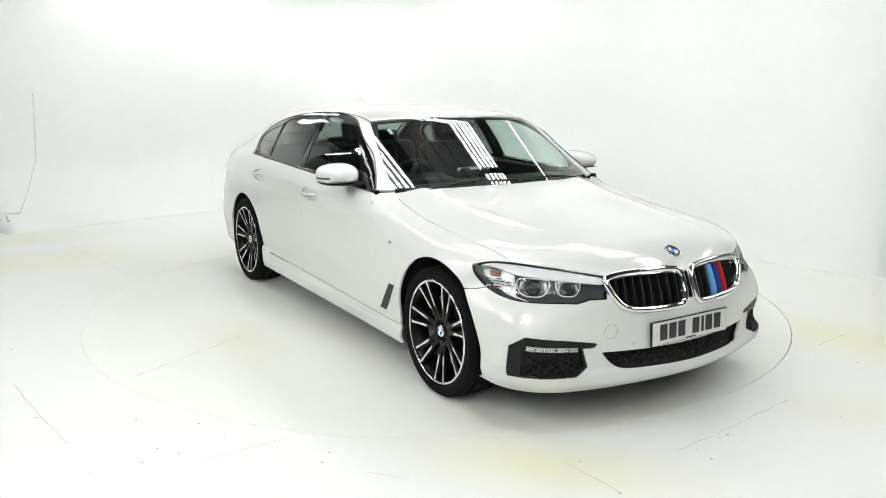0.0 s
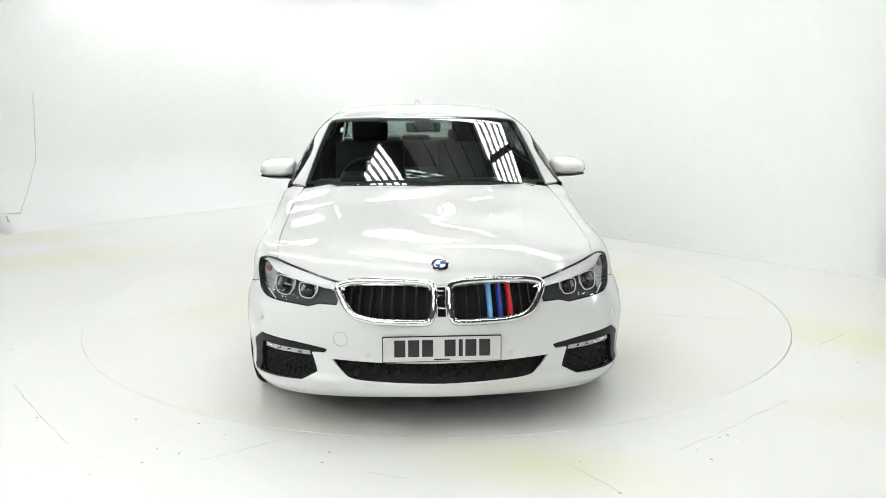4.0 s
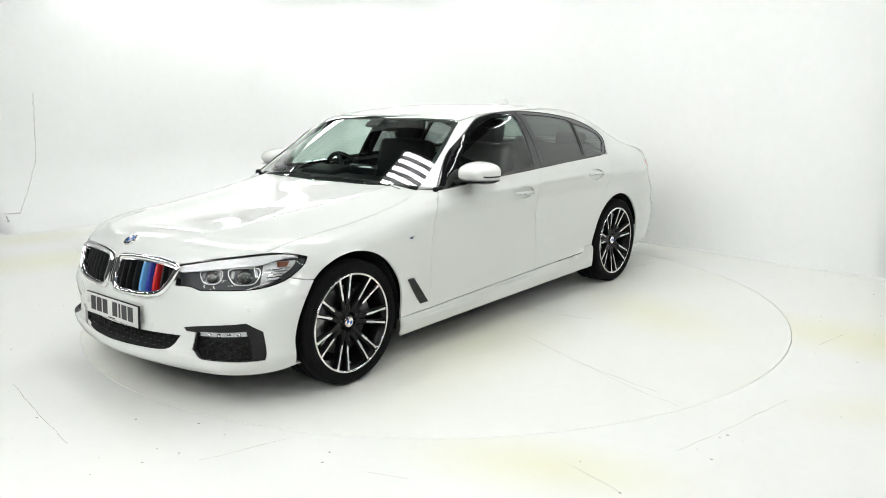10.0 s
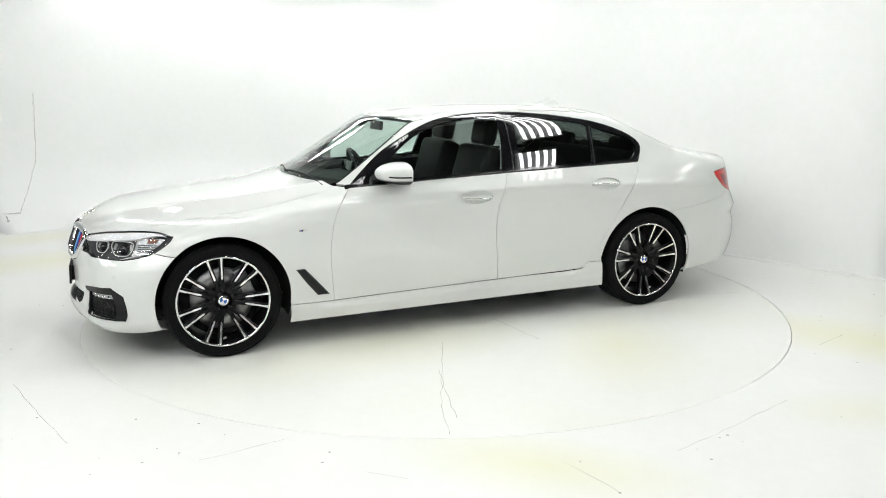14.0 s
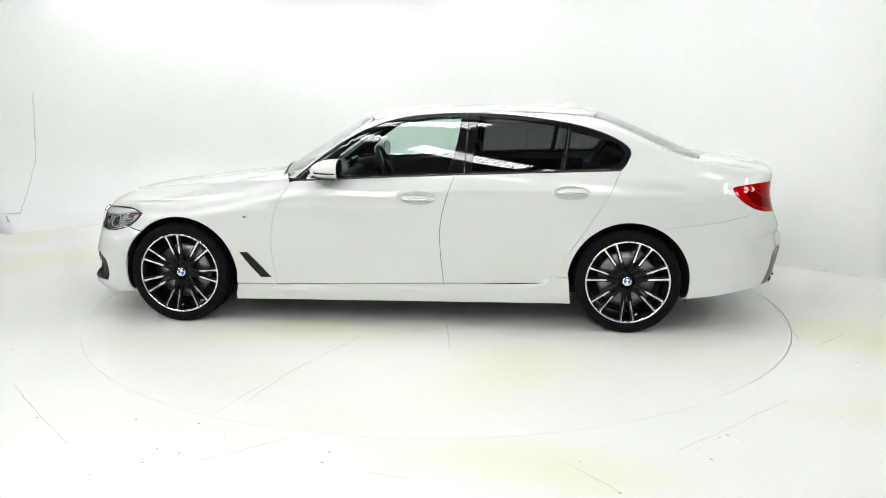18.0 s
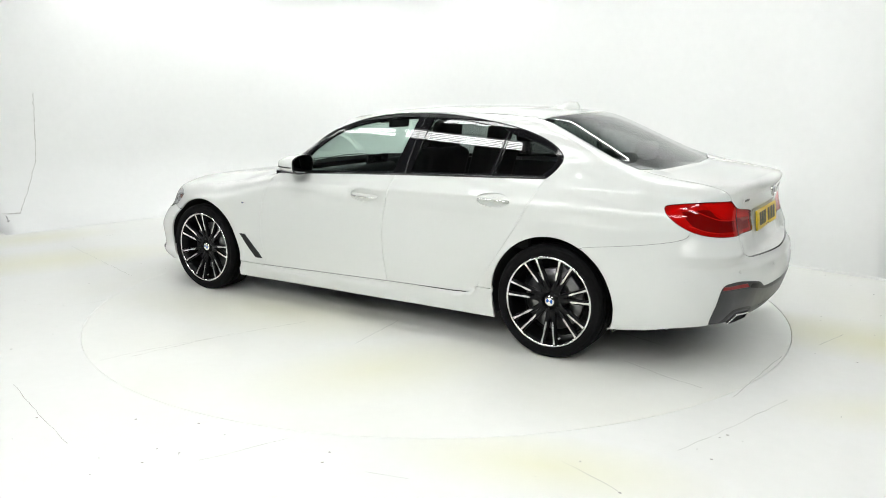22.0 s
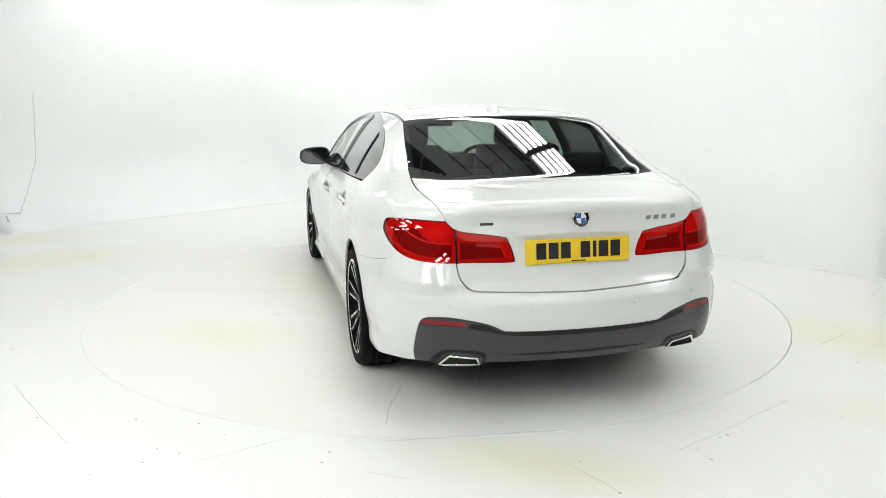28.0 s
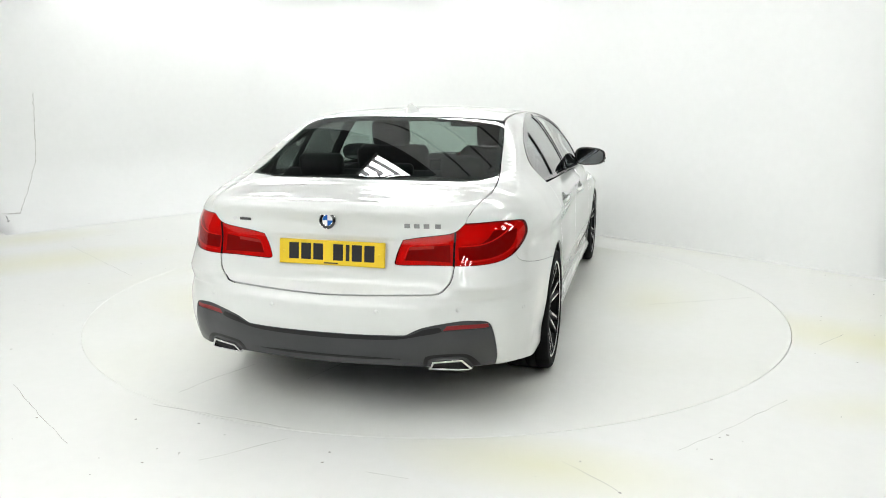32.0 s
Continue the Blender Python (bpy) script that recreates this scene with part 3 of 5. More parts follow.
def build_lamps():
    """Rows of lamps along the flat wall's direction, some of them unseen fill lights."""
    turn = math.degrees(math.atan2(U[1], U[0]))
    # the last four here are unseen, added to brighten the car's right-facing side
    wide = [(1.0, -0.15), (1.03, 1.38), (0.92, 3.42), (1.55, -2.1), (1.75, -4.6), (3.6, 3.9), (3.6, 5.6), (2.2, 5.4), (0.92, 5.5)]
    # unseen far rows, added as fill light from the viewer's side
    wide += [(n, u) for n in (-4.0, -5.2, -6.4) for u in (0.2, 2.2, 4.2, 6.2)] + [(-5.2, -2.4), (-6.4, -2.4), (-6.4, -4.6), (-5.4, -5.6)]
    # the lamp at (0.70, -4.4) is added to brighten the left wall
    middle = [(-1.69, u) for u in (-3.8, -1.75, -0.25, 1.65, 3.4, 5.3)] + [(-0.27, -4.95), (0.70, -4.4), (1.62, -4.95)]
    slim = [(2.60, u) for u in (-2.2, 0.3)] + [(-1.69, -5.6)]
    for top, spots in ((lamp("ceiling_light", "grey tray lamp with five bright fluorescent tubes, in places an unseen fill light", "studio ceiling lights", 0.50, (-0.196, -0.098, 0.0, 0.098, 0.196), 0.0225), wide),
                       (lamp("bank_light", "compact grey tray lamp with five closely set bright tubes", "compact ceiling lights", 0.42, (-0.164, -0.082, 0.0, 0.082, 0.164), 0.0225), [(-0.69, 0.21)]),
                       (lamp("strip_light", "narrow grey tray lamp with five thin bright tubes", "narrow ceiling lights", 0.30, (-0.11, -0.055, 0.0, 0.055, 0.11), 0.013), middle),
                       (lamp("batten_light", "slim grey batten lamp with one bright tube", "slim ceiling lights", 0.14, (0.0,), 0.015), slim)):
        top.matrix_basis = pose(*at(*spots[0], 3.06), 0, 0, turn)
        for n, u in spots[1:]:
            copy_thing(top, pose(*at(n, u, 3.06), 0, 0, turn))


build_lamps()


def ribbon(points, width, z=0.0015, seed=1):
    """A thin wandering strip on the ground, for cracks and joints."""
    rng = random.Random(seed)
    p = np.array(points, float)
    out = [p[0]]
    for a, b in zip(p[:-1], p[1:]):
        k = max(2, int(np.linalg.norm(b - a) / 0.06))
        d = (b - a) / np.linalg.norm(b - a)
        for i in range(1, k + 1):
            w = rng.uniform(-1, 1) * 0.006 if width < 0.02 and i < k else 0.0
            out.append(a + (b - a) * i / k + np.array((-d[1], d[0])) * w)
    out = np.array(out)
    t = np.gradient(out, axis=0)
    t /= np.linalg.norm(t, axis=1, keepdims=True)
    s = np.stack([-t[:, 1], t[:, 0]], 1)
    v, f = [], []
    for i, (q, n) in enumerate(zip(out, s)):
        w = width * rng.uniform(0.35, 1.0) / 2
        v += [(*(q - n * w), z), (*(q + n * w), z)]
        if i:
            f.append((2 * i - 2, 2 * i - 1, 2 * i + 1, 2 * i))
    return v, f


def build_floor_marks():
    for i, pts in enumerate((((-2.28, -1.80), (-1.91, -2.24), (-1.66, -2.52)),
                             ((-1.02, -2.69), (-0.88, -2.61), (-0.68, -2.48)),
                             ((0.53, -2.72), (0.62, -2.84), (0.71, -2.97)),
                             ((-3.70, 2.0), (-3.087, 1.272), (-2.60, 0.70)), ((-2.68, -0.228), (-2.50, -0.083)), ((-1.798, 1.77), (-1.467, 1.934)), ((-3.571, 2.549), (-3.521, 2.683)), ((1.78, 1.87), (1.90, 1.66), (2.0, 1.48)), ((1.05, -2.62), (1.22, -2.50), (1.50, -2.28), (1.78, -2.06)), ((-0.30, -2.80), (-0.12, -2.86)), ((2.35, -1.20), (2.62, -0.98)))):
        tagged(mesh_object("floor_crack", *ribbon(pts, 0.0024 if i == 3 else 0.0027, 0.0012, i), CRACK), "fine crack in the white floor paint", "floor crack", kind="structure")
    rng = random.Random(7)
    v, f = [], []
    for _ in range(230):
        a, r = rng.uniform(0, 2 * math.pi), rng.uniform(2.55, 4.6)
        x, y, s = r * math.cos(a), r * math.sin(a), rng.uniform(0.003, 0.011)
        k = len(v)
        m = 6
        v += [(x + s * rng.uniform(0.4, 1) * math.cos(t), y + s * rng.uniform(0.4, 1.0) * math.sin(t), 0.0012) for t in np.linspace(0, 2 * math.pi, m, endpoint=False)]
        f.append(tuple(range(k, k + m)))
    tagged(mesh_object("floor_chips", v, f, CRACK), "small chips and specks in the floor paint", "floor chips", kind="stuff")


build_floor_marks()


def build_wall_crack():
    """A long crack down the coved wall with an opened joint at its foot."""
    def on_wall(n, z, lift=0.003):
        r = 0.80
        d = r * (1 - math.sin(math.acos(1 - z / r))) if z < r else 0.0
        t = math.acos(1 - z / r) if z < r else math.pi / 2
        return np.array(at(n, WALL_U + d + lift * math.sin(t), z + lift * math.cos(t)))
    for i, (pts, w) in enumerate(((((-0.95, 1.51), (-0.965, 1.30), (-0.98, 1.08), (-0.985, 0.90), (-1.01, 0.69)), 0.009), (((-1.01, 0.69), (-1.14, 0.40), (-1.30, 0.18), (-1.32, 0.156)), 0.008), (((-1.32, 0.156), (-1.41, 0.159), (-1.50, 0.167)), 0.010))):
        rng = random.Random(i + 3)
        p = np.array(pts)
        line = np.vstack([np.linspace(a, b, 9)[:-1] for a, b in zip(p[:-1], p[1:])] + [p[-1:]])
        line[1:-1] += np.array([(rng.uniform(-0.008, 0.008), rng.uniform(-0.004, 0.004)) for _ in range(len(line) - 2)])
        v, f = [], []
        for k, (n, z) in enumerate(line):
            h = w * rng.uniform(0.25, 1.0) / 2
            if i < 2:
                v += [on_wall(n - h, z), on_wall(n + h, z)]
            else:
                v += [on_wall(n, z - h), on_wall(n, z + h)]
            if k:
                f.append((2 * k - 2, 2 * k - 1, 2 * k + 1, 2 * k))
        tagged(mesh_object("wall_crack", v, f, CRACK), "thin dark crack running down the white wall", "wall crack", kind="structure")
    rng = random.Random(11)
    for n, z, w, h in ((-1.472, 0.128, 0.008, 0.024), (-1.482, 0.092, 0.012, 0.009), (-1.466, 0.098, 0.013, 0.004)):
        rim = [(n + w * rng.uniform(0.5, 1.0) * math.cos(a), z + h * rng.uniform(0.5, 1.0) * math.sin(a)) for a in np.linspace(0, 2 * math.pi, 12, endpoint=False)]
        tagged(mesh_object("wall_chip", [on_wall(p, q, 0.002) for p, q in rim], [tuple(range(12))], SEAM), "dark chip broken out of the wall's foot", "wall chip", kind="structure")


build_wall_crack()


# ---- turntable ----
DISC_LINES = (((-0.13, 0.68), (-0.2, 1.22)), ((0.59, 1.48), (0.68, 1.80), (0.76, 2.13)), ((-2.47, 0.04), (-2.38, 0.84)), ((-1.72, 0.62), (-1.95, 0.72), (-2.21, 0.8)))


def build_turntable():
    top = tagged(new("turntable"), "round white turntable flush with the floor, faintly yellowed", "turntable")
    mesh_object("disc", *lathe([(0.001, 0.0), (1.0, 0.0), (R_DISC - 0.003, 0.0), (R_DISC, -0.003), (R_DISC, -0.045), (0.001, -0.045)], 144, "z"), DISC, top, smooth=False)
    for i, pts in enumerate((((0.162, -1.10), (0.27, -2.10), (0.345, -2.42)), ((1.02, 0.55), (1.75, 0.70)), ((-0.9, 1.3), (-1.6, 1.75)), ((-1.2, -0.7), (-1.8, -0.5)), *DISC_LINES)):
        a = math.radians(151.2) if i < 4 else 0.0
        q = [(x * math.cos(a) - y * math.sin(a), x * math.sin(a) + y * math.cos(a)) for x, y in pts]
        mesh_object("joint", *ribbon(q, 0.003, 0.0012, 20 + i), CRACK, top, "fine joint in the turntable's surface")
    return top


turntable = build_turntable()

# ---- the car ----
car = tagged(new("car"), "white four-door saloon car with black and silver alloy wheels", "car")

WIN = [(0.705, 0.962), (0.565, 1.078), (0.44, 1.172), (0.29, 1.260), (0.149, 1.320), (0.01, 1.360), (-0.177, 1.384), (-0.376, 1.393),
       (-0.573, 1.391), (-0.767, 1.378), (-0.957, 1.355), (-1.141, 1.324), (-1.286, 1.284), (-1.394, 1.240), (-1.468, 1.192), (-1.491, 1.149), (-1.466, 1.090), (-1.424, 1.046)]
BELT = [(0.705, 0.962), (0.16, 0.988), (-0.369, 1.012), (-0.81, 1.027), (-1.16, 1.037), (-1.424, 1.046)]
DOOR_FRONT = [(0.705, 0.962), (0.803, 0.80), (0.843, 0.57), (0.824, 0.274)]
B_LINE = [(-0.369, 1.012), (-0.300, 0.80), (-0.277, 0.615), (-0.300, 0.303)]
DOOR_REAR = [(-1.424, 1.046), (-1.311, 0.831), (-1.146, 0.576), (-0.997, 0.362), (-0.940, 0.325), (-0.85, 0.314)]
ARCH_R, FX, RX = 0.387, 1.478, -1.490
HOOD_EDGE = [(1.952, 0.738), (1.90, 0.758), (1.72, 0.780), (1.40, 0.790), (1.10, 0.790), (0.90, 0.778), (0.755, 0.752)]
ROOF_EDGE = [(0.755, 0.752), (0.45, 0.688), (0.19, 0.622), (-0.10, 0.594), (-0.50, 0.586), (-0.90, 0.581), (-1.27, 0.590), (-1.60, 0.636), (-1.915, 0.676)]
BOOT_EDGE = [(-1.915, 0.676), (-2.00, 0.680), (-2.10, 0.679), (-2.30, 0.662), (-2.41, 0.640)]
HOOD_FRONT = [(0, 0.706), (3.0, 0.702), (12.0, 0.706), (19.0, 0.706), (22.0, 0.694), (28.0, 0.712), (36.0, 0.738), (41.0, 0.752)]
HEAD = [("front", [(21.8, 0.712), (28.0, 0.734), (33.0, 0.748), (42.0, 0.762), (48.8, 0.758), (53.8, 0.736)]), ("front", [(53.8, 0.736), (53.2, 0.708), (51.9, 0.682), (49.2, 0.645), (45.8, 0.620), (42.0, 0.606), (38.0, 0.602), (32.7, 0.602), (28.7, 0.600)]), ("front", [(28.7, 0.600), (26.1, 0.616)]), ("front", [(26.1, 0.616), (22.2, 0.616)]),
        ("front", [(22.2, 0.616), (21.8, 0.712)])]
KIDNEY = [("front", [(1.1, 0.692), (2.3, 0.720), (7.0, 0.731), (14.0, 0.731), (19.5, 0.725), (22.5, 0.708), (22.8, 0.678), (21.0, 0.612), (18.6, 0.565), (14.5, 0.544), (9.0, 0.539), (3.6, 0.540), (1.7, 0.558), (1.1, 0.620), (1.1, 0.692)])]
FOG = [("front", [(24.3, 0.411), (25.4, 0.418), (32.0, 0.439), (39.6, 0.456)]), ("front", [(39.6, 0.456), (43.0, 0.409)]), ("front", [(43.0, 0.409), (43.5, 0.30), (43.2, 0.264)]), ("front", [(43.2, 0.264), (29.2, 0.272)]), ("front", [(29.2, 0.272), (26.4, 0.307)]), ("front", [(26.4, 0.307), (27.6, 0.394)]), ("front", [(27.6, 0.394), (24.9, 0.395)]), ("front", [(24.9, 0.395), (24.3, 0.411)])]
INTAKE = [("front", [(0, 0.362), (12.0, 0.362), (23.2, 0.368)]), ("front", [(23.2, 0.368), (21.0, 0.315), (18.2, 0.290), (10.0, 0.283), (0, 0.280)])]
LAMP_R = [("rear", [(46.2, 0.934), (45.5, 0.948), (42.5, 0.957), (36.6, 0.965), (29.4, 0.965)]), ("rear", [(29.4, 0.965), (26.6, 0.921), (20.0, 0.898), (16.6, 0.884)]), ("rear", [(16.6, 0.884), (15.4, 0.830), (14.7, 0.782)]), ("rear", [(14.7, 0.782), (15.2, 0.769), (20.0, 0.770), (26.5, 0.775), (34.9, 0.783), (39.7, 0.804), (43.2, 0.843), (45.3, 0.882), (46.1, 0.909), (46.2, 0.934)])]
CUPS = ((-0.135, 0.866), (-1.115, 0.909))
BOOT_SEAM = [(27.5, 0.927), (26.8, 0.775), (25.9, 0.708), (24.1, 0.662), (22.0, 0.651)]
DIFF = [("rear", [(0, 0.466), (12.0, 0.467), (17.0, 0.471)]), ("rear", [(17.0, 0.471), (20.7, 0.511), (26.9, 0.531), (31.0, 0.531), (33.0, 0.522), (34.0, 0.494), (34.9, 0.42), (35.6, 0.35), (35.6, 0.302)]), ("rear", [(35.6, 0.302), (28.0, 0.302), (0, 0.300)])]
REFL = [("rear", [(33.2, 0.515), (25.0, 0.513)]), ("rear", [(25.0, 0.513), (24.2, 0.491)]), ("rear", [(24.2, 0.491), (33.4, 0.496)]), ("rear", [(33.4, 0.496), (33.2, 0.515)])]


def inset3(outline, view, g, f):
    """An outline on the shape, moved inwards by g."""
    k = unit(view)
    return onto(view, shrink(flat(view, outline) * k, g) / k, f)


def edge3(view, pts, f, back=False):
    q = onto(view, spline(pts, 0.02, unit(view)), f)
    return (q[::-1] if back else q)[:-1]


def build_body():
    head, kid, fog = (loop3(r, body, 0.012) for r in (HEAD, KIDNEY, FOG))
    lamp, refl = loop3(LAMP_R, body, 0.012), loop3(REFL, body, 0.015)
    intake, diff = both(INTAKE, body, 0.015), both(DIFF, body, 0.015)
    # doors
    o = np.vstack([edge3("side", BELT[:3], whole), edge3("side", B_LINE, whole), edge3("side", [(-0.300, 0.303), (0.824, 0.274)], whole), edge3("side", DOOR_FRONT, whole, True)])
    cups = [loop3([("side", [(x + 0.112 * math.cos(t), z + 0.040 * math.sin(t)) for t in np.linspace(0, 2 * math.pi, 13)])], whole, 0.012) for x, z in CUPS]
    df = pair("front_door", "side", o, whole, PAINT, car, "white front door", step=0.022, gap=0.0022, holes=cups[:1])
    pair("handle_cup", "side", cups[0], whole, PAINT, None, "white recessed grip cup", step=0.015, parents=df, lift=-0.016, fold=0, gap=-0.003)
    o = np.vstack([edge3("side", BELT[2:], whole), edge3("side", DOOR_REAR, whole), edge3("side", [(-0.85, 0.314), (-0.300, 0.303)], whole), edge3("side", B_LINE, whole, True)])
    dr = pair("rear_door", "side", o, whole, PAINT, car, "white rear door", step=0.022, gap=0.0022, holes=cups[1:])
    pair("handle_cup", "side", cups[1], whole, PAINT, None, "white recessed grip cup", step=0.015, parents=dr, lift=-0.016, fold=0, gap=-0.003)
    # sill
    o = np.vstack([edge3("side", [(1.092, 0.270), (0.824, 0.2705)], whole), edge3("side", [(0.824, 0.2705), (-0.30, 0.2995), (-0.85, 0.3105)], whole), edge3("side", [(-0.85, 0.3115), (-0.940, 0.3225), (-0.997, 0.3595)], whole),
                   edge3("side", [(-0.997, 0.3595), (-1.111, 0.3595)], whole), edge3("side", [(-1.111, 0.3595), (-1.125, 0.185)], whole), edge3("side", [(-1.125, 0.185), (0, 0.174), (1.10, 0.165)], whole), edge3("side", [(1.10, 0.165), (1.092, 0.270)], whole)])
    pair("sill", "side", o, whole, PAINT, car, "white side skirt", step=0.025)
    # front wing
    hood3 = edge3("top", HOOD_EDGE, whole)
    side = np.vstack([edge3("side", [(1.092, 0.274), (0.824, 0.274)], whole), edge3("side", DOOR_FRONT, whole, True)])
    front = np.vstack([edge3("front", [(41.4, 0.754), (46.0, 0.748), (50.0, 0.745), (51.6, 0.730), (50.6, 0.70), (48.0, 0.664)], body), edge3("side", [(1.862, 0.650), (1.801, 0.634), (1.765, 0.6275), (1.728, 0.625)], body)])
    o = np.vstack([side, onto("side", [(0.705, 0.962)], whole), hood3[::-1], front, edge3("side", arch(FX, ARCH_R, 48, 190), body)])
    pair("front_wing", "side", o, whole, PAINT, car, "white front wing", step=0.022, gap=0.0010, holes=[head])
    # side frame and rear quarter in one pressing
    top = np.vstack([edge3("top", ROOF_EDGE, whole), edge3("top", BOOT_EDGE, whole)])
    rear = np.vstack([edge3("rear", [(29.9, 0.992), (29.45, 0.967), (28.4, 0.935), (27.6, 0.91), (27.2, 0.80), (33.0, 0.79), (41.3, 0.815)], body), edge3("side", [(-2.262, 0.815), (-2.225, 0.772), (-2.047, 0.733), (-1.74, 0.692), (-1.684, 0.6805)], body)])
    lo = edge3("side", arch(RX, ARCH_R, 118.6, 3.6), body)
    door = np.vstack([edge3("side", [(-1.111, 0.362), (-0.997, 0.362)], whole), edge3("side", DOOR_REAR[:4], whole, True)])
    win = edge3("side", WIN, cabin, True)
    o = np.vstack([top, rear, lo, door, win])
    sf = pair("side_panel", "side", o, whole, PAINT, car, "white rear quarter and roof frame", step=0.018, gap=0.0010, holes=[lamp])
    pair("pillar_trim", "side", o, whole, LEATHER, car, "black pillar lining", step=0.05, lift=-0.022, fold=0, gap=0.004)
    # bonnet
    o = both([("front", HOOD_FRONT), ("top", HOOD_EDGE), ("top", [(0.755, 0.752), (0.806, 0.60), (0.893, 0.35), (0.938, 0.0)])], body)
    hood = panel("bonnet", "top", o, body, PAINT, car, "white bonnet with two raised creases", step=0.015, holes=[head, mirror_y(head), kid, mirror_y(kid)])
    # front bumper
    o = both([("front", HOOD_FRONT), ("front", [(41.0, 0.752), (46.0, 0.745), (51.2, 0.738)]), ("front", [(51.8, 0.736), (51.0, 0.70), (48.2, 0.660)]),
              ("side", [(1.862, 0.647), (1.801, 0.631), (1.765, 0.6245), (1.735, 0.622)]), ("side", arch(FX, ARCH_R, 47, -22)),
              ("front", [(51.0, 0.195), (45.0, 0.182), (38.0, 0.180), (27.0, 0.180), (19.7, 0.189), (10.0, 0.203), (0, 0.210)])], body, 0.015)
    fb = panel("front_bumper", "front", o, body, PAINT, car, "white front bumper", step=0.02, holes=[head, mirror_y(head), kid, mirror_y(kid), fog, mirror_y(fog), intake])
    # roof
    inner = [(x, y - 0.012) for x, y in ROOF_EDGE[2:7]]
    o = both([("top", [(0.285, 0.0), (0.262, 0.30), (0.20, 0.56), (0.188, 0.609)]), ("top", inner[0:]), ("top", [(-1.27, 0.578), (-1.315, 0.3), (-1.33, 0.0)])], whole)
    panel("roof", "top", o, whole, PAINT, car, "white roof", step=0.03)
    panel("headlining", "top", o, whole, LEATHER, car, "dark headlining", step=0.06, lift=-0.03, fold=0)
    # boot lid, over the lip
    o = both([("top", [(-2.057, 0.0), (-2.016, 0.35), (-1.925, 0.670)]), ("top", [(x, y - 0.001) for x, y in BOOT_EDGE]), ("rear", [(29.86, 0.992), (29.40, 0.967), (28.3, 0.934), (27.5, 0.908), (26.9, 0.80), (26.8, 0.775), (25.9, 0.708), (24.1, 0.662), (22.0, 0.651)]), ("rear", [(22.0, 0.651), (10.3, 0.643), (0, 0.638)])], whole)
    boot = panel("boot_lid", "boot", o, whole, PAINT, car, "white boot lid with a slight lip", step=0.014, gap=0.0012, holes=[lamp, mirror_y(lamp)])
    # rear bumper
    o = both([("rear", [(0, 0.635), (10.3, 0.640), (22.0, 0.648)]), ("rear", [(22.0, 0.648), (24.3, 0.660), (26.1, 0.708), (27.0, 0.775)]), ("rear", [(27.0, 0.775), (33.0, 0.79), (41.3, 0.815)]), ("side", [(-2.262, 0.815), (-2.225, 0.7715), (-2.047, 0.7325), (-1.74, 0.6915), (-1.684, 0.680)]),
              ("side", arch(RX, ARCH_R, 118.8, 197)), ("rear", [(59.0, 0.222), (51.2, 0.248), (43.2, 0.285), (35.6, 0.300)]), ("rear", [(35.6, 0.300), (28.0, 0.300), (0, 0.298)])], body, 0.015)
    rb = panel("rear_bumper", "rear", o, body, PAINT, car, "white rear bumper", step=0.02, holes=[lamp, mirror_y(lamp), diff])
    dg = panel("diffuser", "rear", diff, body, GREY_TRIM, car, "dark grey lower bumper insert", step=0.02, holes=[refl, mirror_y(refl)])
    pair("reflector", "rear", refl, body, DARK_RED, None, "dark red reflector", step=0.02, parents=(dg, dg), lift=-0.002)
    # windscreens
    o = both([("top", [(0.288, 0.0), (0.264, 0.30), (0.192, 0.619)]), ("top", [(0.192, 0.619), (0.45, 0.686), (0.735, 0.7485)]), ("top", [(0.735, 0.7485), (0.845, 0.50), (0.918, 0.25), (0.946, 0.0)])], cabin)
    panel("windscreen", "top", o, cabin, SCREEN, car, "green-tinted windscreen", step=0.03, lift=-0.002, fold=0.005, gap=0.0)
    panel("screen_band", "top", o, cabin, BLACK_PLASTIC, car, "black printed edge of the windscreen", step=0.03, lift=-0.007, fold=0, holes=[inset3(o, "top", 0.026, cabin)])
    o = both([("top", [(-1.333, 0.0), (-1.318, 0.3), (-1.275, 0.588)]), ("top", [(-1.275, 0.588), (-1.60, 0.634), (-1.912, 0.674)]), ("top", [(-1.912, 0.674), (-2.01, 0.35), (-2.052, 0.0)])], whole)
    panel("rear_window", "top", o, whole, BACK_GLASS, car, "dark tinted rear window", step=0.03, lift=-0.001, fold=0.004, gap=-0.001)
    panel("rear_screen_band", "top", o, whole, BLACK_PLASTIC, car, "black printed edge of the rear window", step=0.03, lift=-0.006, fold=0, holes=[inset3(o, "top", 0.024, whole)])
    # side windows and their black surround
    g1 = loop3([("side", [(0.455, 0.996), (0.30, 1.003), (-0.05, 1.018), (-0.338, 1.030)]), ("side", [(-0.338, 1.030), (-0.385, 1.256), (-0.398, 1.373)]), ("side", [(-0.398, 1.373), (-0.20, 1.366), (-0.012, 1.337), (0.13, 1.299), (0.245, 1.248), (0.372, 1.158), (0.460, 1.065)]), ("side", [(0.460, 1.065), (0.455, 0.996)])], cabin)
    g2 = loop3([("side", [(-0.474, 1.036), (-0.75, 1.046), (-1.046, 1.055)]), ("side", [(-1.046, 1.055), (-1.088, 1.300)]), ("side", [(-1.088, 1.300), (-1.034, 1.322), (-0.774, 1.357), (-0.516, 1.374)]), ("side", [(-0.516, 1.374), (-0.474, 1.036)])], cabin)
